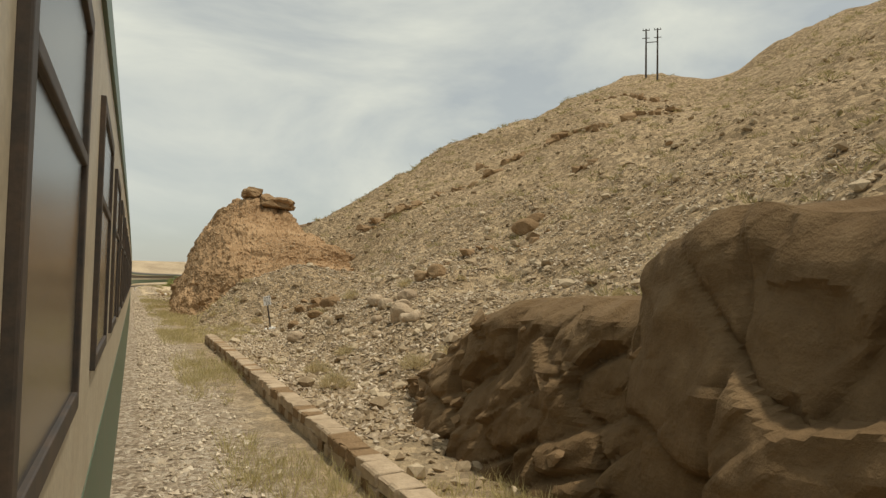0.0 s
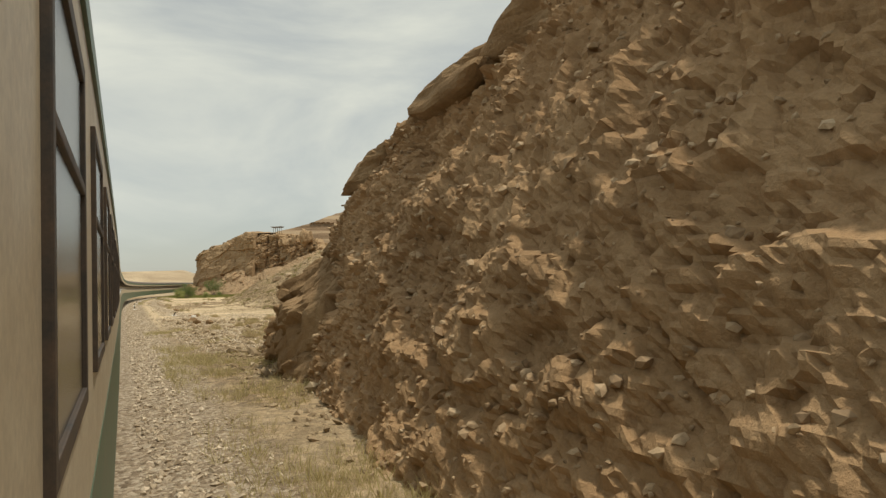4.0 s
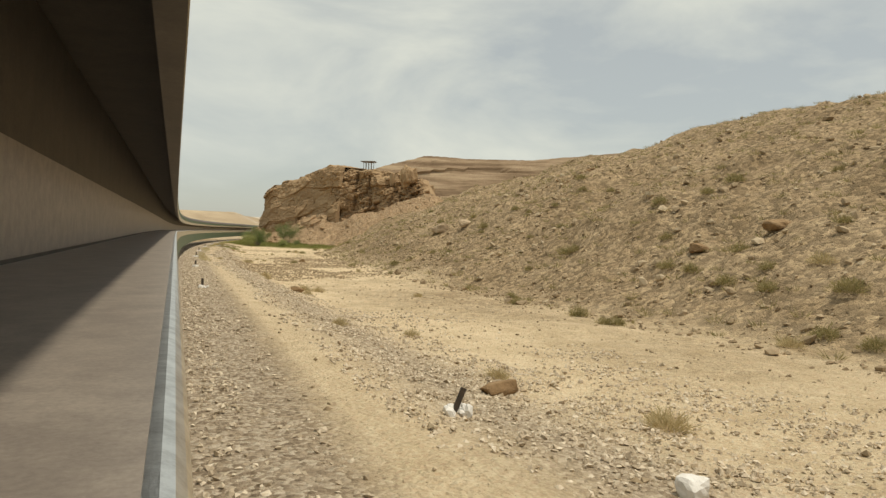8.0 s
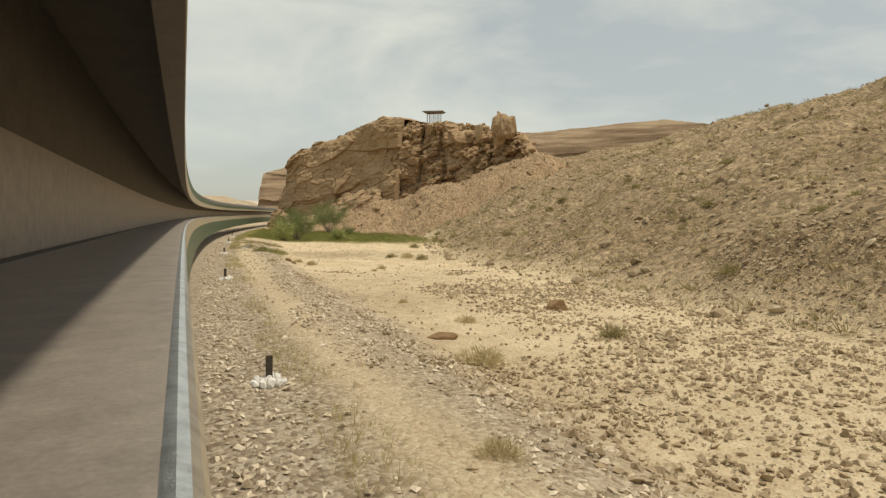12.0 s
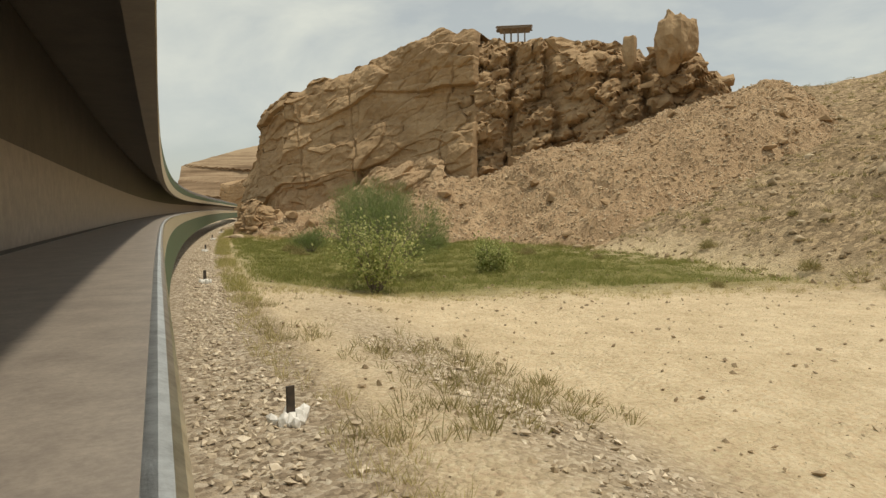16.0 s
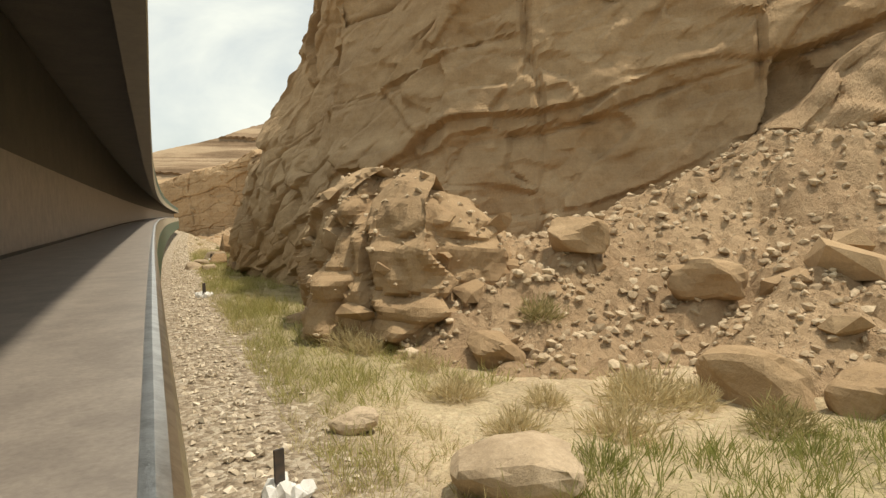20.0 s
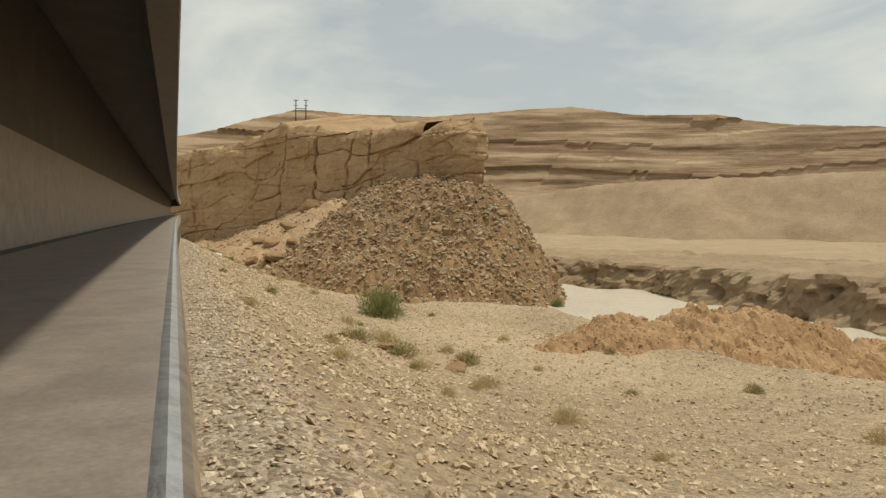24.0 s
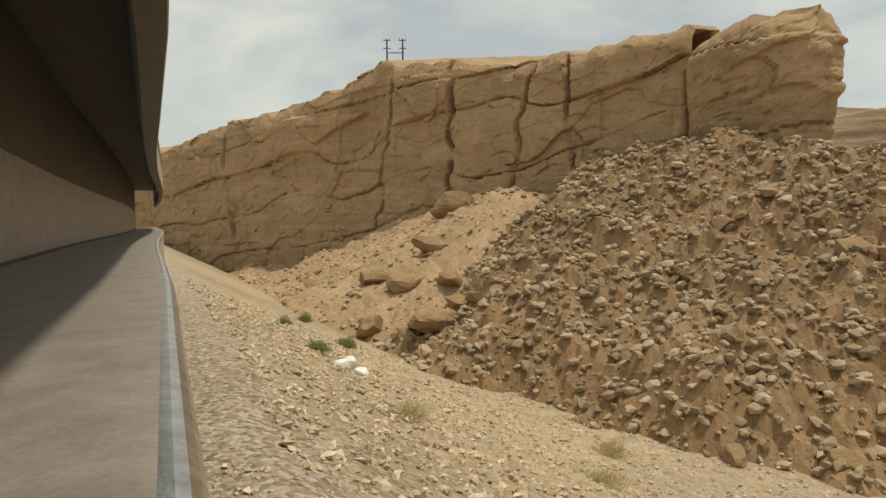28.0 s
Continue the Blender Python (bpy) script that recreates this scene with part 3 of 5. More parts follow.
# the slab cliff over the dry valley
cliff("slab_cliff", [(58, 586), (63.4, 572.4), (67.4, 562.3), (72.7, 549), (77.1, 537.9), (81.2, 527.6), (84.8, 518.5), (88.4, 509.5), (91.5, 501.8)],
      [14.0, 14.6, 16.0, 17.4, 18.0, 19.0, 21.4, 20.6, 18.9, 19.6, 19.4], [-5.5, -4.5, -5.5, -5.5, -4.5, 0, 3, 4.5, 6.5], [34, 34, 34, 34, 32, 28, 20, 10], M_CLIFF,
      "long tilted sandstone slab cliff split by cracks", lean=0.0, seed=51, step=0.22, rough=0.2, dip=0.13, bed=5.0, ledge=0.35, blocky=0.4, groove=0.6,
      blocks=((8.0, 4.0, 0.3, 0.03, 0.12, 0.05), (2.6, 1.3, 0.1, 0.06, 0.1, 0.06)),
      cracks=((0.31, 0.35, 1.2), (0.59, 0.2, 0.8), (0.71, 0.26, 2.2), (0.795, 0.2, 1.0), (0.882, 0.2, 1.1)), top_drop=-0.2)
cliff("cliff_block", [(91.4, 502.4), (93.4, 497.8), (96.0, 494.6), (98.8, 493.4), (100.6, 495), (101.4, 500)],
      [17.0, 18.8, 19.7, 19.4, 17.8, 16.0], [6.5], [7, 7, 7, 6, 5, 5], M_CLIFF,
      "overhanging sandstone block beyond a wide crack", lean=-0.12, seed=57, step=0.24, rough=0.35, dip=0.13, bed=4.0, ledge=0.4, blocky=0.15, groove=0.4,
      blocks=((5.0, 3.0, 0.3, 0.1, 0.14, 0.12), (1.8, 1.0, 0.08, 0.12, 0.1, 0.06)), brow=1.4, brow_at=0.8, top_drop=0.1)


def apron(name, ridge, slope, material, label, category, step, seed, flare=0.0, lumpy=1.0, gully=2.2, soft=3.0, fine=0.0, knob=0.0, knob_f=1.0, brink=None):
    """A slope of broken rock that falls to all sides from a ridge line, steeply beyond a brink (x, y, slant)."""
    ridge = np.array(ridge, float)
    lo, hi = ridge.min(0), ridge.max(0)
    reach = (hi[2] + 12) / slope
    gx, gy_ = np.meshgrid(np.arange(lo[0] - reach, hi[0] + reach, step), np.arange(lo[1] - reach, hi[1] + reach, step), indexing="ij")
    best = np.full(gx.shape, -99.0)
    for a, b in zip(ridge[:-1], ridge[1:]):
        for f in np.linspace(0, 1, 6):
            q = a + (b - a) * f
            r = np.hypot(gx - q[0], gy_ - q[1])
            best = np.maximum(best, q[2] - slope * (np.sqrt(r**2 + soft**2) - soft) + flare * np.clip(r - 12, 0, 30) ** 2)
    big = fbm(gx * 0.07, gy_ * 0.07, 0, 3, seed)
    lumps = np.abs(vnoise(gx * 0.45 + big, gy_ * 0.45, 0, seed + 1)) + 0.6 * np.abs(vnoise(gx * 0.9, gy_ * 0.9, 0, seed + 2)) + 0.5 * np.abs(vnoise(gx * 1.9, gy_ * 1.9, 0, seed + 3))
    along = gx * 0.55 - gy_ * 0.83
    gullies = -np.abs(vnoise(along * 0.11 + 0.4 * big, 0.02 * (gx + gy_), 0, seed + 4)) + 0.3
    hz = best + 1.5 * big + lumpy * (lumps - 0.7) + gully * gullies
    if fine:
        hz = hz + fine * (np.abs(vnoise(gx * 3.1, gy_ * 3.1, 0, seed + 5)) + 0.6 * np.abs(vnoise(gx * 6.3, gy_ * 6.3, 0, seed + 6)) - 0.5)
    if brink:
        hz = hz - 0.85 * np.maximum(0, gx - brink[0] - brink[2] * (gy_ - brink[1]) + 1.5 * big)
    gz = ground_z(gx, gy_, False)
    hz = np.maximum(hz, gz - 2.0)
    q = grid_quads(*gx.shape)
    keep = ((hz - gz).ravel()[q] > -0.9).any(1)
    used, inv = np.unique(q[keep].ravel(), return_inverse=True)
    co = np.stack([gx, gy_, hz], -1)
    if knob:
        nrm = np.stack([-np.gradient(hz, step, axis=0), -np.gradient(hz, step, axis=1), np.ones(hz.shape)], -1)
        nrm /= np.linalg.norm(nrm, axis=-1, keepdims=True)
        kx, ky, kz = gx * knob_f, gy_ * knob_f, hz * knob_f
        warp = vnoise(kx * 0.9, ky * 0.9, kz * 0.9, seed + 7)
        kn = np.abs(vnoise(kx * 1.5 + warp, ky * 1.5, kz * 1.5, seed + 8)) + 0.55 * np.abs(vnoise(kx * 3.2, ky * 3.2, kz * 3.2 + warp, seed + 9)) - 0.4
        co = co + nrm * (knob * kn)[..., None]
    co = co.reshape(-1, 3)[used]
    ob = put(name, np_mesh(name, co, inv.reshape(-1, 4), smooth=False), material)
    return tagged(ob, label, category)


apron("rubble_slope", [(75, 531, 0.5), (79, 525, 2.0), (82, 519, 4.0), (86, 510, 7.0), (91, 500, 9.4), (94, 494, 9.6)], 0.68, M_BROWN, "steep slope of broken brown rubble under the cliff", "rubble", 0.36, 71, flare=0.0027, lumpy=1.1, gully=2.2, brink=(88, 470, 0.75))
apron("scree_slope", [(58, 585, -4.5), (66, 562, -4.0), (72, 546, -1.5), (78, 532, 2.0), (84, 516, 5.5)], 0.46, M_TALUS, "pale sandy scree at the foot of the slab cliff", "scree", 0.6, 271, lumpy=0.5, gully=0.8)
apron("talus", [(23.2, 351, 1.6), (26, 349.2, 3.4), (31, 345.6, 4.4), (36, 341.2, 5.6), (42, 335.5, 7.0), (50, 330, 10.0), (57, 323, 12.5), (63, 315, 14)], 0.72, M_TALUS, "fallen rock and pale debris below the crag", "talus", 0.2, 161, lumpy=0.6, gully=0.8, soft=1.5, fine=0.05, knob=0.1, knob_f=1.0)
# beside the line at the start
cliff("roadside_rock", [(8.0, 9.8), (6.0, 8.6), (5.1, 7.4), (4.9, 5.2), (4.9, 2), (5.4, -4), (6.5, -14)],
      [3.1, 3.3, 3.75, 4.0, 3.9, 3.8, 3.9, 4.0, 4.0, 4.0], [-0.5], [3], M_SHADED_ROCK,
      "large brown rock outcrop beside the line, coloured darker for shade", lean=0.2, seed=81, step=0.055, rough=0.3, dip=0.35, bed=2.3, ledge=0.0,
      blocks=((2.6, 1.9, 0.04, 0.2, 0.09, 0.1), (0.9, 0.7, 0.01, 0.1, 0.06, 0.03)), cracks=((0.14, 0.09, 0.22), (0.24, 0.07, 0.14)), brow=0.35, brow_at=0.85, top_drop=-0.12, category="rock")
cliff("broken_rock", [(6.9, 17.6), (6.2, 15), (5.5, 12.8), (5.2, 10.6), (5.3, 8.4), (5.7, 6.4), (6.6, 5.0)],
      [0.3, 0.9, 1.6, 2.4, 2.8, 2.9, 2.9, 2.9], [-0.5], [2.5], M_SHADED_ROCK,
      "low broken brown rock beside the masonry wall", lean=0.28, seed=83, step=0.06, rough=0.25, dip=0.35, bed=0.9, ledge=0.2, blocky=0.2, groove=0.2,
      blocks=((1.3, 0.9, 0.16, 0.2, 0.06, 0.22), (0.45, 0.3, 0.03, 0.16, 0.03, 0.04)), top_drop=0.02, category="rock")


def loft(name, rows, material, label, category, step, seed, levels, pits=0.0, rough=0.3):
    """A surface through rows of guide points from the foot to the back, with relief along its normals."""
    g = np.array(rows, float)

    def even(p, axis):
        p = np.moveaxis(p, axis, 0)
        ln = np.linalg.norm(np.diff(p, axis=0), axis=-1).mean(axis=1)
        at = np.r_[0, np.cumsum(ln)]
        n = max(4, int(at[-1] / step))
        t = np.linspace(0, at[-1], n)
        q = np.stack([np.stack([np.interp(t, at, p[:, i, k]) for k in range(3)], -1) for i in range(p.shape[1])], 1)
        w = max(3, int(0.05 * n)) | 1
        pad = np.pad(q, ((w // 2, w // 2), (0, 0), (0, 0)), mode="edge")
        c = np.cumsum(np.concatenate([np.zeros((1,) + q.shape[1:]), pad]), 0)
        return np.moveaxis((c[w:] - c[:-w]) / w, 0, axis), t

    g, tv = even(g, 0)
    g, tu = even(g, 1)
    nrm = np.cross(np.gradient(g, axis=0), np.gradient(g, axis=1))
    nrm /= np.linalg.norm(nrm, axis=-1, keepdims=True) + 1e-9
    V, U = np.meshgrid(tv, tu, indexing="ij")
    off = rough * (1.3 * fbm(U * 0.2, V * 0.2, 0, 3, seed) + 0.5 * fbm(U * 0.7, V * 0.7, 0, 4, seed + 1)) + facets(U, V, levels, seed + 5)
    if pits:
        off = off - pits * sstep(0.28, 0.55, vnoise(U * 0.55, V * 0.7, 0, seed + 9) + 0.35 * vnoise(U * 1.9, V * 1.9, 0, seed + 10))
    g = g - nrm * off[..., None]
    ob = put(name, np_mesh(name, g.reshape(-1, 3), grid_quads(*g.shape[:2])[:, ::-1], smooth=False), material)
    return tagged(ob, label, category)


loft("clay_mound", [
    [(4.4, 90, -0.4), (4.0, 84, -0.4), (3.7, 77, -0.4), (3.4, 70, -0.3), (3.2, 64, -0.5), (3.4, 59.6, -0.8), (4.5, 55.2, -0.7), (6.6, 52.0, -0.2), (9.2, 50.6, 0.8), (12.6, 51.6, 2.0), (18, 55, 3.0)],
    [(5.2, 90, 2.2), (5.0, 84.6, 3.2), (5.0, 77.6, 3.8), (4.8, 71, 4.0), (4.7, 65, 3.8), (5.2, 60.6, 3.6), (6.6, 57.4, 3.8), (8.2, 55.4, 4.2), (10.2, 54.8, 5.0), (13.2, 55.4, 5.2), (18.4, 57.4, 4.4)],
    [(6.0, 90, 4.2), (6.0, 85, 5.7), (6.5, 78.2, 7.2), (6.3, 72, 7.4), (6.3, 66.2, 7.6), (7.4, 62.4, 7.6), (8.8, 60.0, 7.0), (10.0, 58.4, 6.4), (11.6, 57.6, 6.4), (14.2, 57.6, 6.0), (19, 58.8, 5.0)],
    [(6.5, 90, 5.0), (6.5, 85, 6.6), (7.5, 78.5, 8.7), (7.3, 72.5, 9.0), (7.8, 67.2, 9.6), (9.2, 64.8, 10.7), (11.0, 64.3, 10.3), (12.9, 63.8, 9.3), (14.2, 62.4, 7.6), (16.4, 60.8, 6.2), (20, 60.4, 5.2)],
    [(9, 90, 3.0), (9, 85, 4), (10.0, 79, 5), (10.2, 74, 5), (10.6, 70, 5), (11.4, 68, 5), (12.6, 67.5, 5), (14.0, 66.8, 5), (15.4, 65.6, 5), (17.4, 64, 4), (21, 63, 3)]],
    M_RED, "steep lumpy reddish clay mound beside the line", "mound", 0.07, 191,
    ((1.6, 1.3, 0.05, 0.06, 0.12, 0.06), (0.42, 0.36, 0.06, 0.22, 0.07, 0.07), (0.19, 0.17, 0.03, 0.3, 0.04, 0.04)), pits=0.22, rough=0.25)
cliff("ridge_wall", [(6.0, 103), (5.0, 99), (4.6, 92), (4.5, 87)],
      [0.2, 1.3, 2.8, 4.2, 5.2], [-0.5], [5, 5, 4, 4], M_BROWN,
      "dark rock ridge running down beside the line", lean=0.3, seed=95, step=0.13, rough=0.4, dip=0.4, bed=1.6, ledge=0.25, blocky=0.3, groove=0.3,
      blocks=((2.0, 1.2, 0.3, 0.3, 0.1, 0.3), (0.8, 0.5, 0.08, 0.25, 0.06, 0.1)), top_drop=-0.3)
bpy.context.view_layer.update()


def top_of(names, x, y):
    """The highest point of the named rocks over a place."""
    best = floor_z(x, y)
    for o in bpy.data.objects:
        if o.name.split(".")[0] in names and o.type == "MESH":
            hit, loc, _, _ = o.ray_cast(o.matrix_world.inverted() @ Vector((x, y, 90)), Vector((0, 0, -1)))
            if hit:
                best = max(best, (o.matrix_world @ loc).z)
    return best


boulder("cap_rock", (9.6, 64.5, top_of(("clay_mound",), 9.6, 64.7) - 0.1), (1.9, 1.7, 1.2), 5, M_BROWN, "dark cap rock balanced on the clay mound", 20, tilt=(0, 8), square=3.5, jag=0.8, sub=5)
boulder("cap_rock", (11.8, 64.1, 9.55), (3.5, 2.6, 1.7), 9, M_BROWN, "dark overhanging cap rock on the clay mound", 6, tilt=(0, 7), sub=6, sink=0.3, square=3.5, jag=0.9)
for x_, y_, sx, sy, sz, k in ((7.9, 69.0, 2.2, 6.6, 1.7, 15), (7.6, 73.6, 2.1, 6.4, 1.6, 16), (7.6, 78.2, 2.0, 5.4, 1.6, 17), (7.0, 82.4, 1.8, 5.0, 1.4, 18), (6.6, 86.4, 1.6, 4.4, 1.2, 19)):
    boulder("crest_slab", (x_, y_, top_of(("clay_mound",), x_, y_) - 0.35), (sx, sy, sz), k, M_BROWN, "flat brown rock slab along the crest of the clay mound", 4, tilt=(-8, 16), sub=6, jag=0.8, sink=0.35, group="crest slabs", square=4.0, cuts=16)
# far land
cliff("far_mesa", [(120, 1330), (268, 1280), (344, 1256), (389, 1237), (478, 1193), (580, 1124), (642, 1071), (707, 1004), (742, 962), (807, 864), (840, 800), (900, 640), (940, 420)],
      [70, 96, 118, 152, 148, 149, 158, 166, 150, 147, 128, 120, 124, 130, 132, 126], [-5], [120], M_FAR, "far layered mesa ridge on the horizon", lean=0.8, seed=101, step=4.5, rough=6, dip=0.012, bed=21, ledge=9, blocky=0, scale=30, groove=0.0, top_drop=-0.01, category="hill", smooth=False)
cliff("far_hill", [(250, 800), (310, 690), (352, 630), (372, 600), (388, 560), (410, 480), (430, 380)],
      [6, 14, 24, 28, 31, 30, 30, 28], [-9], [90], M_HILL, "bare brown hill across the valley", lean=1.5, seed=107, step=4, rough=5, bed=9, ledge=1.5, scale=6, top_drop=-0.02, category="hill", smooth=True)
cliff("cut_bank", [(96, 530), (110, 512), (123, 498), (126, 482), (123, 464), (117, 450), (118, 430), (130, 400)],
      [-5.6, -5.4, -5.0, -5.2, -4.4, -3.8, -3.4, -3.4], [-11], [30, 30, 40, 50, 60, 60, 60, 60], M_HILL, "eroded earth bank of the dry river", lean=0.35, seed=111, step=0.6, rough=0.9, bed=1.2, ledge=0.3, blocky=0.3, blocks=((5, 2.0, 0.7, 0.3, 0.3, 0.5), (2, 1.2, 0.2, 0.3, 0.2, 0.2)), top_drop=-0.015, category="bank")


def block_meshes(n, material, seed):
    """Angular broken stones of unit size."""
    out = []
    r = np.random.RandomState(seed)
    for k in range(n):
        bm = bmesh.new()
        p = r.uniform(-1, 1, (13, 3))
        p /= (np.abs(p) ** 3.5).sum(1, keepdims=True) ** (1 / 3.5)
        p *= r.uniform(0.8, 1.05, (13, 1))
        p /= np.abs(p).max(0)
        for q in p * 0.5:
            bm.verts.new(q)
        hull = bmesh.ops.convex_hull(bm, input=bm.verts[:])
        bmesh.ops.delete(bm, geom=list({e for e in hull["geom_interior"] + hull["geom_unused"] if isinstance(e, bmesh.types.BMVert)}), context="VERTS")
        me_ = bpy.data.meshes.new("rock_block")
        bm.to_mesh(me_)
        bm.free()
        me_.materials.append(material)
        out.append(me_)
    return out


OUTCROP_BLOCKS = block_meshes(8, M_BROWN, 730)


def outcrop(pts, height, seed, label):
    """A band of broken rock along a line on the slope."""
    r = np.random.RandomState(seed)
    pts = np.array(pts, float)
    mid = pts.mean(0)
    e = empty("rock_outcrop", (mid[0], mid[1], floor_z(*mid)))
    ln = float(np.hypot(*np.diff(pts, axis=0).T).sum())
    for k in range(int(ln * 5)):
        f = r.uniform(0, len(pts) - 1.001)
        q = pts[int(f)] + (pts[int(f) + 1] - pts[int(f)]) * (f % 1) + r.normal(0, 0.55, 2)
        s_ = height * (0.22 + 0.7 * r.uniform() ** 2.5)
        b = new("rock_block", OUTCROP_BLOCKS[r.randint(8)])
        b.parent = e
        b.matrix_local = pose(q[0] - mid[0], q[1] - mid[1], floor_z(*q) - e.location.z - 0.06 * s_, r.uniform(-20, 20), r.uniform(-20, 20), r.uniform(0, 180)) @ Matrix.Diagonal((s_ * r.uniform(0.9, 1.6), s_, s_ * r.uniform(0.5, 0.9), 1))
    return tagged(e, label, "rock", "outcrops of the slope")


for k, (pts, hh) in enumerate((
        ([(20, 66), (24, 63.5), (28, 62), (33, 60.5)], 1.6), ([(34, 64), (39, 60), (44, 57), (50, 54)], 1.8), ([(54, 74), (57, 70), (60, 67)], 1.3), ([(8.5, 46.5), (10.5, 44.5), (12.5, 43)], 0.9), ([(14, 34), (17, 32), (20, 31)], 1.0), ([(24, 44), (30, 41), (36, 39)], 1.3),
        ([(10.5, 112), (13, 108.5), (16, 106), (19, 104)], 0.8), ([(22, 128), (26, 125), (31, 122)], 0.8), ([(30, 142), (35, 139), (40, 137)], 0.7), ([(33, 205), (37, 202), (41, 200)], 0.6))):
    outcrop(pts, hh, 700 + k, "low band of broken brown rock on the slope")


def studs(name, n, s0, s1, seed, material, low=0.0, high=1.0):
    """Angular blocks bedded in a rock face, as parts of it."""
    r = np.random.RandomState(seed)
    ob = bpy.data.objects[name]
    me_ = ob.data
    nv_ = len(me_.vertices)
    co = np.empty(nv_ * 3)
    me_.vertices.foreach_get("co", co)
    co = co.reshape(-1, 3)
    zs = np.percentile(co[:, 2], [3, 97])
    f = (co[:, 2] - zs[0]) / (zs[1] - zs[0])
    ok = np.where((f > low) & (f < high))[0]
    ms = block_meshes(6, material, seed)
    for i in r.choice(ok, n):
        b = new("rock_block", ms[r.randint(6)])
        b.parent = ob
        s_ = s0 + (s1 - s0) * r.uniform() ** 3
        b.matrix_local = pose(*co[i], r.uniform(-28, 28), r.uniform(-28, 28), r.uniform(0, 180)) @ Matrix.Diagonal((s_ * r.uniform(0.9, 1.6), s_, s_ * r.uniform(0.4, 0.8), 1))


studs("broken_crag", 130, 0.7, 2.6, 801, M_CLIFF, 0.25, 1.0)
studs("crag", 14, 0.4, 1.0, 811, M_CLIFF, 0.0, 0.15)
studs("talus", 260, 0.25, 1.5, 821, M_CLIFF, 0.1, 1.0)
studs("low_buttress", 24, 0.3, 1.0, 831, M_CLIFF, 0.2, 1.0)
studs("rubble_slope", 298, 0.5, 2.2, 841, M_BROWN, 0.1, 1.0)
studs("broken_rock", 60, 0.12, 0.5, 851, M_BROWN, 0.0, 0.9)
studs("ridge_wall", 30, 0.3, 1.4, 861, M_BROWN, 0.1, 1.0)
studs("clay_mound", 40, 0.12, 0.5, 871, M_RED, 0.1, 0.9)
studs("scree_slope", 60, 0.4, 2.2, 891, M_BROWN, 0.2, 1.0)
studs("slab_cliff", 30, 0.6, 2.0, 881, M_CLIFF, 0.0, 0.3)
cliff("pale_ledge", [(26.4, 348.4), (28.0, 346.0), (30.5, 343.4), (33.0, 340.9), (35.6, 338.4), (37.6, 336.6), (39.2, 336.0)],
      [1.2, 3.0, 5.4, 7.6, 7.9, 8.8, 8.4, 6.0], [-0.3], [3.5], M_TALUS, "pale lumpy rock ledge leaning against the crag", lean=0.3, seed=173, step=0.13, rough=0.6, dip=0.3, bed=1.6, ledge=0.2, blocky=0.15,
      blocks=((2.4, 1.6, 0.4, 0.25, 0.12, 0.25), (0.9, 0.6, 0.1, 0.22, 0.08, 0.08), (0.4, 0.3, 0.03, 0.2, 0.05, 0.03)), brow=0.8, brow_at=0.75, top_drop=0.1, category="ledge")
apron("red_hummock", [(50.5, 429.5, -5.3), (56, 431.5, -4.9), (63, 432, -4.3), (72, 430, -4.4), (80, 426, -5.0)], 0.42, M_RED, "low lumpy hummock of eroded red earth", "hummock", 0.2, 131, lumpy=0.8, gully=1.2, soft=1.2, knob=0.1, knob_f=1.2)

# ---- train ----


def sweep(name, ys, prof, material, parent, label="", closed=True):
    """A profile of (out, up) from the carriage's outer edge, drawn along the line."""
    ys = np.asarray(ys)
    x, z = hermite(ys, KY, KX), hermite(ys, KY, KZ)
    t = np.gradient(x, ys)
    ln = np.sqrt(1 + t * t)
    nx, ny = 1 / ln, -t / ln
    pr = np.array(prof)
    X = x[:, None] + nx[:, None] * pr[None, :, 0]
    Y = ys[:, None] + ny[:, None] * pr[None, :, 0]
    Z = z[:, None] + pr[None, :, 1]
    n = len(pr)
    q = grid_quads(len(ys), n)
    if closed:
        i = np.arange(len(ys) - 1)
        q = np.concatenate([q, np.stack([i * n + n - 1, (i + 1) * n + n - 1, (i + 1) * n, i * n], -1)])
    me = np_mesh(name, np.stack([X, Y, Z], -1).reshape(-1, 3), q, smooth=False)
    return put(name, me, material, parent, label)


def arc(cx, cy, r, a0, a1, n):
    return [(cx + r * math.cos(radians(a0 + (a1 - a0) * k / n)), cy + r * math.sin(radians(a0 + (a1 - a0) * k / n))) for k in range(n + 1)]


def window_meshes():
    """A rubber-edged steel window frame and its pane, for a coach side that faces +x."""
    bm = bmesh.new()
    for cy, cz, sy, sz in ((-0.52, 0.17, 0.05, 1.02), (0.52, 0.17, 0.05, 1.02), (0, -0.315, 0.99, 0.05), (0, 0.655, 0.99, 0.05), (0, 0.30, 0.99, 0.03)):
        box(bm, -0.004, cy, cz, 0.022, sy, sz, None, 0.004)
    f = bpy.data.meshes.new("window_frame")
    bm.to_mesh(f)
    bm.free()
    f.materials.append(M_IRON)
    bm = bmesh.new()
    box(bm, -0.008, 0, 0.17, 0.006, 0.99, 0.92)
    p = bpy.data.meshes.new("pane")
    bm.to_mesh(p)
    bm.free()
    p.materials.append(M_PANE)
    return f, p


M_PANE, t_, b_ = mat("dusty_window_glass")
b_.inputs["Base Color"].default_value, b_.inputs["Roughness"].default_value = (0.05, 0.045, 0.04, 1), 0.22
WINDOW_FRAME, WINDOW_PANE = window_meshes()


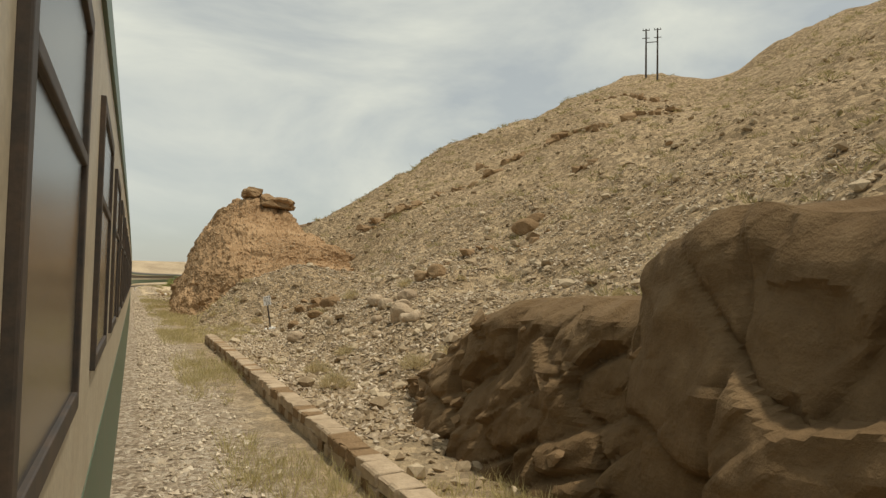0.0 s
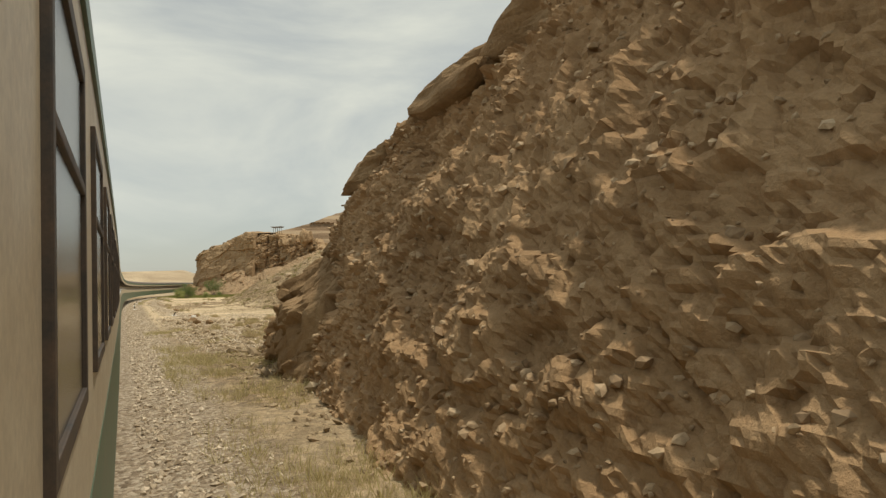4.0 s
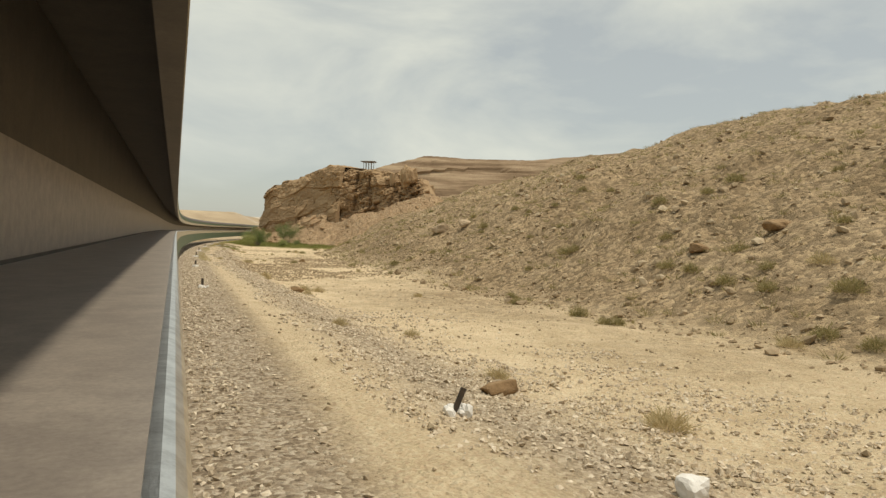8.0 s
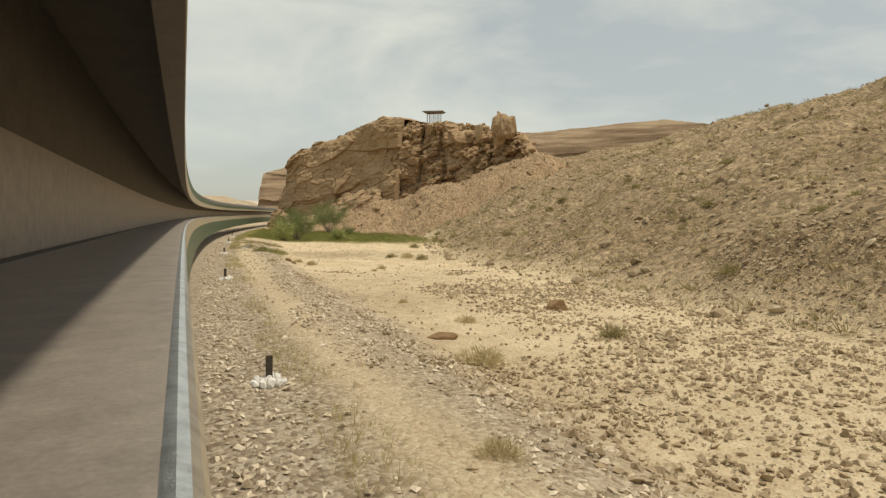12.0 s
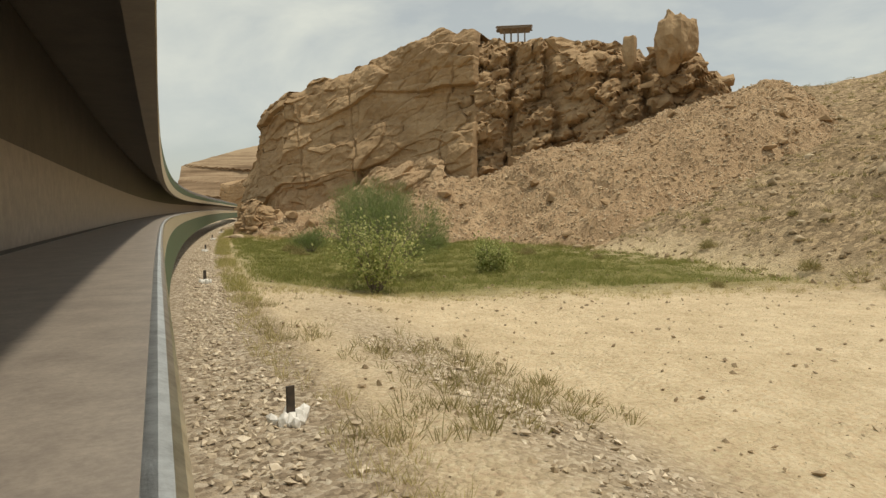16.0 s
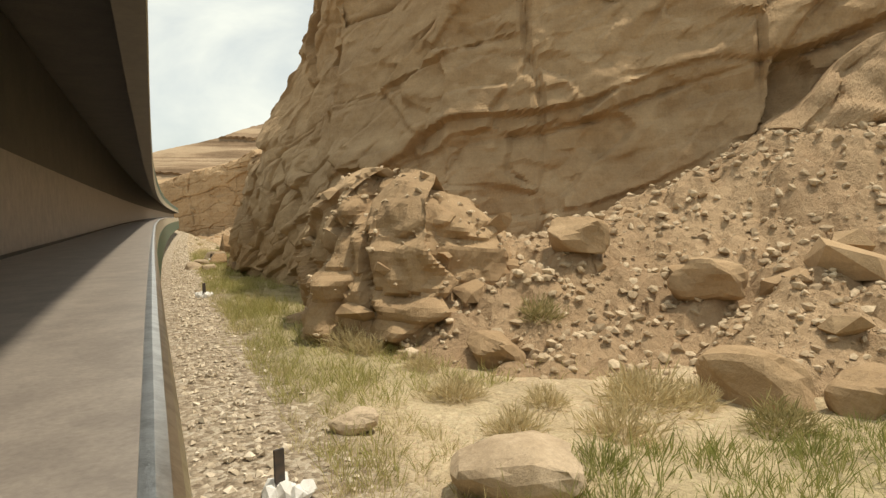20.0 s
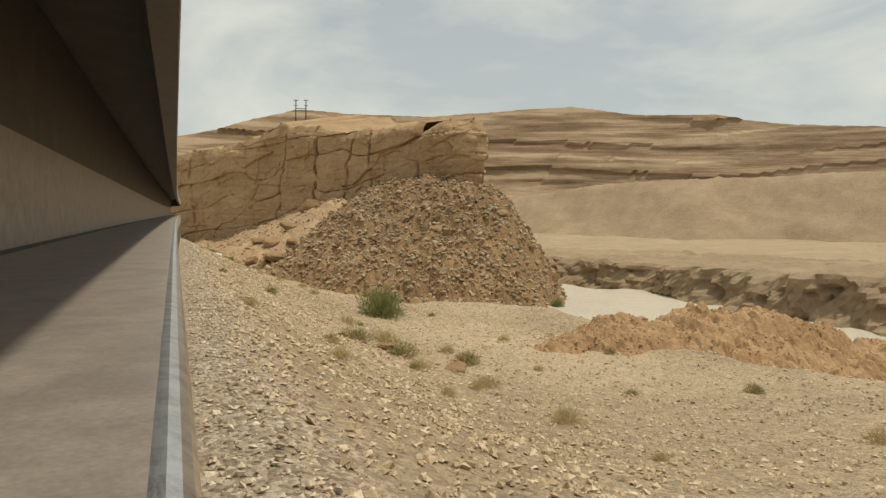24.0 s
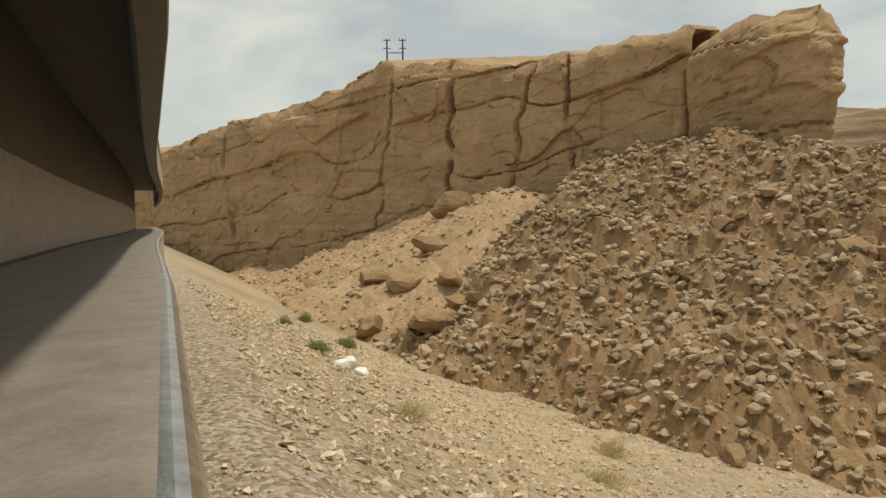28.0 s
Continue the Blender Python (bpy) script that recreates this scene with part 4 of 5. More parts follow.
def coach_windows(coach, y0):
    for j in range(11):
        y = y0 + 1.5 + 1.9 * j
        a = math.atan(float(np.gradient(hermite(np.array([y - 0.5, y, y + 0.5]), KY, KX), 0.5)[1]))
        w = new("window_frame", WINDOW_FRAME)
        w.parent = coach
        w.matrix_local = pose(float(line_x(y)), y, float(hermite(np.array([y]), KY, KZ)[0]), 0, 0, -math.degrees(a))
        new("pane", WINDOW_PANE).parent = w


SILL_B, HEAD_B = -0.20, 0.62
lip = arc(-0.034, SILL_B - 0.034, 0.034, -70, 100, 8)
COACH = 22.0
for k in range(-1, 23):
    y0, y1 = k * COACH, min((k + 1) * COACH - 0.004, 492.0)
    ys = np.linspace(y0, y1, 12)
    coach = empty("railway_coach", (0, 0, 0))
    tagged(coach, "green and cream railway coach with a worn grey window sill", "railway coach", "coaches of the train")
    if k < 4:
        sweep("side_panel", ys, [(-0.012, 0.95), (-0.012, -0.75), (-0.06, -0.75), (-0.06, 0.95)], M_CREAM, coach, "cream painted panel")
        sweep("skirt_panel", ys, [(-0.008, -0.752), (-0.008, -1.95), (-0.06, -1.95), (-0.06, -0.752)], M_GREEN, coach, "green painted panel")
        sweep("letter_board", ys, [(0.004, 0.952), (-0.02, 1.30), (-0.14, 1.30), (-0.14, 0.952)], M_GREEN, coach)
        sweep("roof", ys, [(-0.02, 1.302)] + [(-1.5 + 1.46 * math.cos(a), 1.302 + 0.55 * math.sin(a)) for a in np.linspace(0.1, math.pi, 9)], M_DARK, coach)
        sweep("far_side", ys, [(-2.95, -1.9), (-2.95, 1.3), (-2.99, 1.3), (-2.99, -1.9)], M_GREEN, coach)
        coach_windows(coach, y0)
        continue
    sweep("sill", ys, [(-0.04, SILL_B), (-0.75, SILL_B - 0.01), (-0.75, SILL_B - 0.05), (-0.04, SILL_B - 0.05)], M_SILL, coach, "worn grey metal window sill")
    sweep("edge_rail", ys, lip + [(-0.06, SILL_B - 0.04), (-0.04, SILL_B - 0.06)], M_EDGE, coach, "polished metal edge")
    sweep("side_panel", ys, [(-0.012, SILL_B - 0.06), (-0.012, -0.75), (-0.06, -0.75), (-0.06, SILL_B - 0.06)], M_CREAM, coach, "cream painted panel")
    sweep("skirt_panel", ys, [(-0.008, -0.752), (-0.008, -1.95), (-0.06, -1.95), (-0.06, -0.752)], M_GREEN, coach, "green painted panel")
    # shade of the upper window frame is put in as a dark colour
    sweep("window_header", ys, [(-0.006, HEAD_B), (-0.006, 0.95), (-0.10, 0.95), (-0.10, HEAD_B)], M_DARK, coach, "window head with its shade put into the colour")
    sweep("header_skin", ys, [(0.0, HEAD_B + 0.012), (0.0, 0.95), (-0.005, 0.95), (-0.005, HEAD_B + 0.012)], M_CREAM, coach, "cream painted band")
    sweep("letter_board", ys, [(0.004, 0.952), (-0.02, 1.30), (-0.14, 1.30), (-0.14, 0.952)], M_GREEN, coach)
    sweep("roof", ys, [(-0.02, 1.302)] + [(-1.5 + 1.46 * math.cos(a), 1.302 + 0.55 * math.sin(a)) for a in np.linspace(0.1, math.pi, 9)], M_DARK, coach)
    # added lighter strip: the lit frame below the shadow edge, done by colour
    sweep("inner_panel", ys, [(-0.79, 0.40), (-0.79, SILL_B + 0.002), (-0.797, SILL_B + 0.002), (-0.797, 0.40)], M_SILL, coach, "added worn grey panel for the lit part of the window frame")
    # added dark wall: its colour gives the shadow on the window frame
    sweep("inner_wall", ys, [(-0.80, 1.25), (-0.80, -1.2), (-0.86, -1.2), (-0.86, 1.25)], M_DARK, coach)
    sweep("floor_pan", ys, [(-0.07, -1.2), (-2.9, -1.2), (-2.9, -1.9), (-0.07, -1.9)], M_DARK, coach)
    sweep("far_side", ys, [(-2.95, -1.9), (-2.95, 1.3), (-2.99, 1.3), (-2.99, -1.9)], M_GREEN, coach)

# ---- loose stones, brush and grass ----
rng = np.random.RandomState(7)
M_VERGE = leaf_material("verge_grass", (0.30, 0.30, 0.10), (0.42, 0.39, 0.15), (0.54, 0.47, 0.22))


def stone_templates(n=8):
    bm = bmesh.new()
    bmesh.ops.create_icosphere(bm, subdivisions=1, radius=0.5)
    co = np.array([v.co for v in bm.verts])
    tri = np.array([[v.index for v in f.verts] for f in bm.faces])
    bm.free()
    out = []
    for _ in range(n):
        c = co * (1 + rng.uniform(-0.28, 0.28, (len(co), 1)))
        for _ in range(3):
            nrm = rng.normal(size=3)
            nrm /= np.linalg.norm(nrm)
            c = c - np.maximum(c @ nrm - rng.uniform(0.2, 0.36), 0)[:, None] * nrm
        out.append(c * np.array([1.0, rng.uniform(0.6, 0.95), rng.uniform(0.4, 0.75)]))
    return np.array(out), tri


def pebble_templates(n=8):
    co = np.array([(1, 0, 0), (-1, 0, 0), (0, 1, 0), (0, -1, 0), (0, 0, 1), (0, 0, -1)]) * 0.5
    tri = np.array([(0, 2, 4), (2, 1, 4), (1, 3, 4), (3, 0, 4), (2, 0, 5), (1, 2, 5), (3, 1, 5), (0, 3, 5)])
    return np.array([(co + rng.uniform(-0.14, 0.14, co.shape)) * np.array([1.0, rng.uniform(0.6, 1), rng.uniform(0.45, 0.8)]) for _ in range(n)]), tri


STONES, STONE_TRI = stone_templates()
PEBBLES, PEBBLE_TRI = pebble_templates()


def random_turns(n, upright=0.5):
    a, b, c = rng.uniform(0, 6.283, n), rng.normal(0, upright, n), rng.normal(0, upright, n)
    ca, sa, cb, sb, cc, sc = np.cos(a), np.sin(a), np.cos(b), np.sin(b), np.cos(c), np.sin(c)
    o, z = np.ones(n), np.zeros(n)
    rz = np.stack([ca, -sa, z, sa, ca, z, z, z, o], -1).reshape(-1, 3, 3)
    rx = np.stack([o, z, z, z, cb, -sb, z, sb, cb], -1).reshape(-1, 3, 3)
    ry = np.stack([cc, z, sc, z, o, z, -sc, z, cc], -1).reshape(-1, 3, 3)
    return rz @ rx @ ry


def scatter_stones(name, x, y, z, size, material, label, fine=False):
    n = len(x)
    shapes, faces = (PEBBLES, PEBBLE_TRI) if fine else (STONES, STONE_TRI)
    t = shapes[rng.randint(0, len(STONES), n)]
    v = np.einsum("nij,nkj->nki", random_turns(n, 0.35), t * size[:, None, None])
    v = v + np.stack([x, y, z + size * 0.12], -1)[:, None]
    f = faces[None] + (np.arange(n) * t.shape[1])[:, None, None]
    ob = put(name, np_mesh(name, v.reshape(-1, 3), None, f.reshape(-1, 3), smooth=False), material)
    return tagged(ob, label, "stones", kind="stuff")


def zone(n, y0, y1, d0, d1, keep=None):
    y, d = rng.uniform(y0, y1, n), rng.uniform(d0, d1, n)
    if keep is not None:
        k = keep(y, d)
        y, d = y[k], d[k]
    x = line_x(y) + d
    return x, y, ground_z(x, y)


def sizes(n, small, large, power=3.0):
    return small + (large - small) * rng.uniform(0, 1, n) ** power


def clumped(y, d, scale, seed, cut):
    return fbm(y * scale, d * scale, 0, 3, seed) + rng.uniform(-0.3, 0.3, len(y)) > cut


def stone_material(name, a, b_, c_):
    m, t, b = mat(name)
    g = t.nodes.new("ShaderNodeNewGeometry")
    c = ramp(t, g.outputs["Random Per Island"], ((0.0, a), (0.55, b_), (1.0, c_)))
    n = noise_node(t, 18, 4, 0.7, pos_vec(t))
    c = mixc(t, 0.5, c, ramp(t, n.outputs["Fac"], ((0.3, (0.3, 0.3, 0.3)), (0.7, (0.7, 0.7, 0.7)))), "OVERLAY")
    t.links.new(c, b.inputs["Base Color"])
    b.inputs["Roughness"].default_value = 0.9
    b.inputs["Specular IOR Level"].default_value = 0.2
    return m


M_BALLAST = stone_material("ballast_stone", (0.38, 0.305, 0.215), (0.56, 0.465, 0.345), (0.74, 0.64, 0.50))
M_HILLSTONE = stone_material("hill_stone", (0.27, 0.20, 0.122), (0.39, 0.30, 0.195), (0.52, 0.42, 0.29))
M_DEBRIS = stone_material("debris_stone", (0.33, 0.243, 0.155), (0.455, 0.35, 0.233), (0.57, 0.452, 0.315))
M_BANK = stone_material("bank_stone", (0.40, 0.30, 0.19), (0.53, 0.42, 0.28), (0.66, 0.55, 0.40))
M_COBBLE = stone_material("cobble_stone", (0.29, 0.225, 0.155), (0.44, 0.35, 0.245), (0.64, 0.54, 0.41))
M_CLOD = stone_material("clay_clod", (0.29, 0.20, 0.12), (0.40, 0.285, 0.175), (0.52, 0.39, 0.255))
M_RUBBLE = stone_material("rubble_stone", (0.23, 0.17, 0.105), (0.35, 0.265, 0.17), (0.47, 0.37, 0.25))

x, y, z = zone(44000, -3, 470, 0.3, 2.4, lambda y, d: (d < 1.5 + 0.5 * fbm(y * 0.2, 0, 0, 2, 5)) | (rng.uniform(0, 1, len(y)) < 0.25))
scatter_stones("ballast", x, y, z, sizes(len(x), 0.05, 0.17, 2), M_BALLAST, "pale broken ballast stones beside the track", True)
x, y, z = zone(70000, 100, 285, 2.8, 9.5, lambda y, d: (np.abs(d - np.interp(y, [100, 150, 200, 260], [6.5, 6, 4.8, 5])) < (1.5 + 0.9 * fbm(y * 0.15, d * 0.4, 0, 2, 6)) * np.where(y > 240, 0.5, 1)) | (y < 140) & (d < 7) | (y < 172) & (d > 4.6 + 0.6 * fbm(y * 0.15, 0, 0, 2, 16)) & (d < 9.4 - 0.06 * np.abs(y - 148)) & (rng.uniform(0, 1, len(y)) < 0.8))
scatter_stones("gravel", x, y, z, sizes(len(x), 0.04, 0.17, 3), M_BALLAST, "spread of grey gravel on the desert floor", True)
x, y, z = zone(52000, 100, 168, 2.8, 16, lambda y, d: (fbm(y * 0.12, d * 0.25, 0, 3, 61) + rng.uniform(-0.5, 0.5, len(y)) > 0.05 * np.abs(d - 7) - 0.1) & (np.abs(d - 2.9) > 0.7))
scatter_stones("gravel", x, y, z, sizes(len(x), 0.04, 0.16, 2.5), M_BALLAST, "pale gravel strewn over the flat beside the line", True)
x, y, z = zone(66000, -3, 135, 3.2, 60, lambda y, d: rng.uniform(0, 1, len(y)) < np.clip(11 / d, 0.15, 1))
scatter_stones("hillside_stones", x, y, z, sizes(len(x), 0.07, 0.3, 2.5), M_HILLSTONE, "small loose stones on the dry hillside", True)
x, y, z = zone(52000, 12, 50, 3.6, 26, lambda y, d: rng.uniform(0, 1, len(y)) < np.clip(11 / d, 0.15, 1))
scatter_stones("cobbles", x, y, z, sizes(len(x), 0.05, 0.24, 2.5), M_COBBLE, "pale cobbles covering the slope", True)
x, y, z = zone(15000, -3, 135, 4, 60, lambda y, d: rng.uniform(0, 1, len(y)) < np.clip(14 / d, 0.2, 1))
scatter_stones("hillside_rocks", x, y, z, sizes(len(x), 0.15, 0.75, 4), M_HILLSTONE, "loose rocks on the dry hillside")
x, y, z = zone(42000, 125, 345, 14, 80, lambda y, d: (d > np.interp(y, SY, TOE) - 2) & (rng.uniform(0, 1, len(y)) < np.clip(26 / d, 0.15, 1)))
scatter_stones("hillside_stones", x, y, z, sizes(len(x), 0.1, 0.4, 3), M_HILLSTONE, "small loose stones on the long dry slope", True)
x, y, z = zone(7000, 125, 345, 14, 80, lambda y, d: (d > np.interp(y, SY, TOE) - 2) & (rng.uniform(0, 1, len(y)) < np.clip(30 / d, 0.2, 1)))
scatter_stones("hillside_rocks", x, y, z, sizes(len(x), 0.25, 1.0, 4), M_HILLSTONE, "loose rocks on the long dry slope")
x, y, z = zone(60000, 190, 252, 5, 25, lambda y, d: clumped(y, d, 0.12, 47, -0.55 + 0.028 * np.abs(y - 218)))
scatter_stones("gravel", x, y, z, sizes(len(x), 0.05, 0.25, 3), M_HILLSTONE, "stony patch on the desert floor", True)
x, y, z = zone(15000, 120, 300, 2.5, 24)
scatter_stones("flat_stones", x, y, z, sizes(len(x), 0.03, 0.2, 5), M_HILLSTONE, "scattered small stones on the sandy flat", True)
x, y, z = zone(95000, 386, 500, 1.5, 40, lambda y, d: rng.uniform(0, 1, len(y)) < np.clip(8 / d, 0.2, 1))
scatter_stones("bank_stones", x, y, z, sizes(len(x), 0.06, 0.28, 2.6), M_BANK, "pale stones on the embankment slope", True)


def strewn(thing, n, small, large, power, name, material, label, lift=0.0):
    """Stones lying on the surface of a rock face or slope, sparser where it is steep."""
    me_ = bpy.data.objects[thing].data
    co, nr = np.empty(len(me_.vertices) * 3), np.empty(len(me_.vertices) * 3)
    me_.vertices.foreach_get("co", co)
    me_.vertices.foreach_get("normal", nr)
    k = rng.randint(0, len(co) // 3, n)
    co, nr = co.reshape(-1, 3)[k] + rng.normal(0, 0.04, (n, 3)) * (1, 1, 0), nr.reshape(-1, 3)[k]
    co = co[(co[:, 2] > ground_z(co[:, 0], co[:, 1]) - 0.05) & (np.abs(nr[:, 2]) > 0.25)]
    return scatter_stones(name, co[:, 0], co[:, 1], co[:, 2] + lift, sizes(len(co), small, large, power), material, label)


strewn("rubble_slope", 40000, 0.12, 1.1, 4, "rubble", M_RUBBLE, "broken brown rock rubble under the cliff")
strewn("scree_slope", 9000, 0.12, 0.8, 4, "scree_stones", M_HILLSTONE, "pale broken stones on the scree")
strewn("talus", 34000, 0.05, 0.4, 3, "debris", M_DEBRIS, "fallen stones on the talus")
strewn("low_buttress", 1500, 0.05, 0.25, 3, "debris", M_DEBRIS, "fallen stones on the low buttress")
strewn("red_hummock", 9000, 0.05, 0.3, 3, "clods", M_CLOD, "loose clods on the red hummock")
strewn("clay_mound", 15000, 0.06, 0.26, 3, "clods", M_CLOD, "crumbling clods on the clay mound", -0.03)


def blades(base, way, length, width):
    """Thin pointed blades: base (n,3), way (n,3), length (n,), width (n,)."""
    n = len(base)
    side = np.cross(way, rng.normal(size=(n, 3)))
    side /= np.linalg.norm(side, axis=1, keepdims=True) + 1e-9
    bend = rng.normal(0, 0.12, (n, 3))
    mid = base + way * (length * 0.55)[:, None] + bend * length[:, None] * 0.5
    tip = base + way * length[:, None] + bend * length[:, None] * 1.5
    w = width[:, None] * side
    v = np.stack([base - w * 0.5, base + w * 0.5, mid + w * 0.45, mid - w * 0.45, tip], 1)
    k = (np.arange(n) * 5)[:, None]
    quads = k + np.array([[0, 1, 2, 3]])
    tris = k + np.array([[3, 2, 4]])
    return v.reshape(-1, 3), quads, tris


def tuft_cloud(name, x, y, z, radius, height, per, material, label, category, width=0.02, splay=0.7):
    n = len(x)
    i = np.repeat(np.arange(n), per)
    m = len(i)
    a, r = rng.uniform(0, 6.283, m), np.sqrt(rng.uniform(0, 1, m))
    dx, dy = np.cos(a) * r, np.sin(a) * r
    base = np.stack([x[i] + dx * radius[i] * 0.5, y[i] + dy * radius[i] * 0.5, z[i] - 0.03], -1)
    way = np.stack([dx * splay, dy * splay, np.ones(m)], -1)
    way /= np.linalg.norm(way, axis=1, keepdims=True)
    v, q, t = blades(base, way, height[i] * rng.uniform(0.6, 1.1, m), np.full(m, width) * (0.6 + radius[i]))
    ob = put(name, np_mesh(name, v, q, t, smooth=False), material)
    return tagged(ob, label, category, kind="stuff")


def spread(n, y0, y1, d0, d1, keep=None):
    x, y, z = zone(n, y0, y1, d0, d1, keep)
    return x, y, z, len(x)


x, y, z, n = spread(6500, 292, 392, 1.7, 3.6, lambda y, d: (np.abs(d - 2.3) < 0.5) & clumped(y, d, 0.5, 48, -0.2) | (y > 345) & clumped(y, d, 0.3, 49, 0.0))
tuft_cloud("verge_grass", x, y, z, rng.uniform(0.1, 0.25, n), rng.uniform(0.15, 0.4, n), 9, M_VERGE, "yellow-green verge grass along the line", "grass", 0.013, 0.8)
# brush on the slopes
x, y, z, n = spread(2000, 0, 135, 13, 80)
tuft_cloud("hill_brush", x, y, z, rng.uniform(0.35, 0.9, n), rng.uniform(0.25, 0.6, n), 30, M_OLIVE, "olive brush dotting the hillside", "brush", 0.022, 1.5)
x, y, z, n = spread(5200, 105, 340, 20, 95, lambda y, d: d > np.interp(y, SY, TOE) - 1)
tuft_cloud("hill_brush", x, y, z, rng.uniform(0.3, 0.85, n), rng.uniform(0.25, 0.6, n), 28, M_OLIVE, "olive brush dotting the long slope", "brush", 0.022, 1.5)
# grass along the line
x, y, z, n = spread(12000, -2, 118, 1.4, 6.5, lambda y, d: clumped(y, d, 0.22, 41, 0.08 + 0.08 * np.abs(d - 2.6)))
tuft_cloud("straw_grass", x, y, z, rng.uniform(0.1, 0.3, n), rng.uniform(0.15, 0.42, n), 12, M_STRAW, "dry straw grass beside the line", "grass", 0.012, 0.8)
x, y, z, n = spread(5200, 205, 395, 1.5, 3.6, lambda y, d: (np.abs(d - 2.1 - 0.25 * fbm(y * 0.1, 0, 0, 2, 8)) < 0.45) & clumped(y, d, 0.5, 42, -0.1) | (y > 338) & clumped(y, d, 0.4, 46, 0.05))
tuft_cloud("straw_grass", x, y, z, rng.uniform(0.1, 0.25, n), rng.uniform(0.12, 0.35, n), 10, M_STRAW, "dry grass strip along the path", "grass", 0.012, 0.8)
meadow = lambda y, d: (y > 297.5 - 0.35 * (d - 3)) & (y < 341 - 0.1 * d) & (d < np.interp(y, SY, TOE) - 1 + 0 * d) & (d > 3.0)
x, y, z, n = spread(21000, 284, 342, 3, 30, meadow)
tuft_cloud("meadow_grass", x, y, z, rng.uniform(0.12, 0.3, n), rng.uniform(0.14, 0.36, n) * (1 + 0.5 * fbm(x * 0.3, y * 0.3, 0, 2, 9)), 9, M_GRASS, "green meadow grass below the crag", "grass", 0.016, 0.8)
x, y, z, n = spread(520, 298, 341, 3.6, 30, meadow)
tuft_cloud("meadow_tufts", x, y, z, rng.uniform(0.4, 0.75, n), rng.uniform(0.2, 0.38, n), 130, M_TUFT, "taller dark green tufts in the meadow", "grass", 0.008, 1.2)
x, y, z, n = spread(3600, 282, 300, 3, 30, lambda y, d: np.abs(y - (295.5 - 0.35 * (d - 3))) < 1.8)
tuft_cloud("dry_fringe", x, y, z, rng.uniform(0.1, 0.25, n), rng.uniform(0.12, 0.3, n), 9, M_STRAW, "dry brown grass at the edge of the meadow", "grass", 0.014, 0.9)
x, y, z, n = spread(1500, 262, 292, 2.0, 7.0, lambda y, d: clumped(y, d, 0.16, 43, 0.1) & ((y > 277) | (y < 271)))
tuft_cloud("dry_fringe", x, y, z, rng.uniform(0.15, 0.4, n), rng.uniform(0.15, 0.4, n), 12, M_OLIVE, "low olive weeds beside the path", "grass", 0.014, 1.0)
x, y, z, n = spread(1100, 260, 271, 3.5, 8.0, lambda y, d: np.hypot((y - 266) / 3.2, (d - 5.4 - 0.12 * (y - 265)) / 1.2) + rng.uniform(-0.3, 0.3, len(y)) < 1)
tuft_cloud("weed_patch", x, y, z, rng.uniform(0.12, 0.3, n), rng.uniform(0.15, 0.4, n), 12, M_GRASS, "patch of green weeds beside the path", "grass", 0.014, 0.9)
x, y, z, n = spread(3600, 344, 386, 2.6, 10, lambda y, d: clumped(y, d, 0.25, 50, -0.1) & (d < np.interp(y, [344, 358, 372, 386], [9, 6.5, 7.5, 10])))
tuft_cloud("verge_grass", x, y, z, rng.uniform(0.12, 0.3, n), rng.uniform(0.15, 0.45, n), 10, M_VERGE, "yellow-green grass under the crag", "grass", 0.014, 0.9)
x, y, z, n = spread(1800, 372, 398, 2.2, 7.5, lambda y, d: clumped(y, d, 0.2, 44, -0.15))
tuft_cloud("straw_grass", x, y, z, rng.uniform(0.15, 0.4, n), rng.uniform(0.25, 0.6, n), 12, M_STRAW, "tall straw grass beyond the crag", "grass", 0.014, 0.9)


def shrub_mesh(name, radius, height, per, width, seed, material, twig=0.3):
    """A rounded mass of short twigs that lean outwards, thinner towards its uneven rim."""
    r = np.random.RandomState(seed)
    a, e = r.uniform(0, 6.283, per), np.arccos(r.uniform(0.0, 1, per))
    out = np.stack([np.cos(a) * np.sin(e), np.sin(a) * np.sin(e), np.cos(e)], -1)
    rim = 1 + 0.35 * fbm(out[:, 0] * 2.2, out[:, 1] * 2.2, out[:, 2] * 2.2, 3, seed)
    start = r.uniform(0.1, 1, per) ** 0.6
    base = out * (radius, radius, height) * (start * rim * 0.85)[:, None]
    w2 = out + (0, 0, 0.5) + r.normal(0, 0.5, (per, 3))
    w2 /= np.linalg.norm(w2, axis=1, keepdims=True)
    v, q, t = blades(base, w2, radius * twig * r.uniform(0.5, 1.3, per), np.full(per, width))
    v[:, 2] = np.maximum(v[:, 2], -0.03)
    me = np_mesh(name, v, q, t, smooth=False)
    me.materials.append(material)
    return me


SHRUBS = {
    "dry": [shrub_mesh("desert_shrub", 0.5, 0.42, 760, 0.013, 200 + k, M_DRY) for k in range(3)],
    "olive": [shrub_mesh("desert_shrub", 0.5, 0.45, 760, 0.014, 210 + k, M_OLIVE) for k in range(3)],
    "green": [shrub_mesh("desert_shrub", 0.5, 0.55, 3000, 0.011, 220 + k, M_BUSH, 0.2) for k in range(2)],
}
WORDS = {"dry": "dry straw-coloured desert shrub on stony ground", "olive": "low olive-brown desert shrub on stony ground", "green": "fresh green bush on dry ground"}


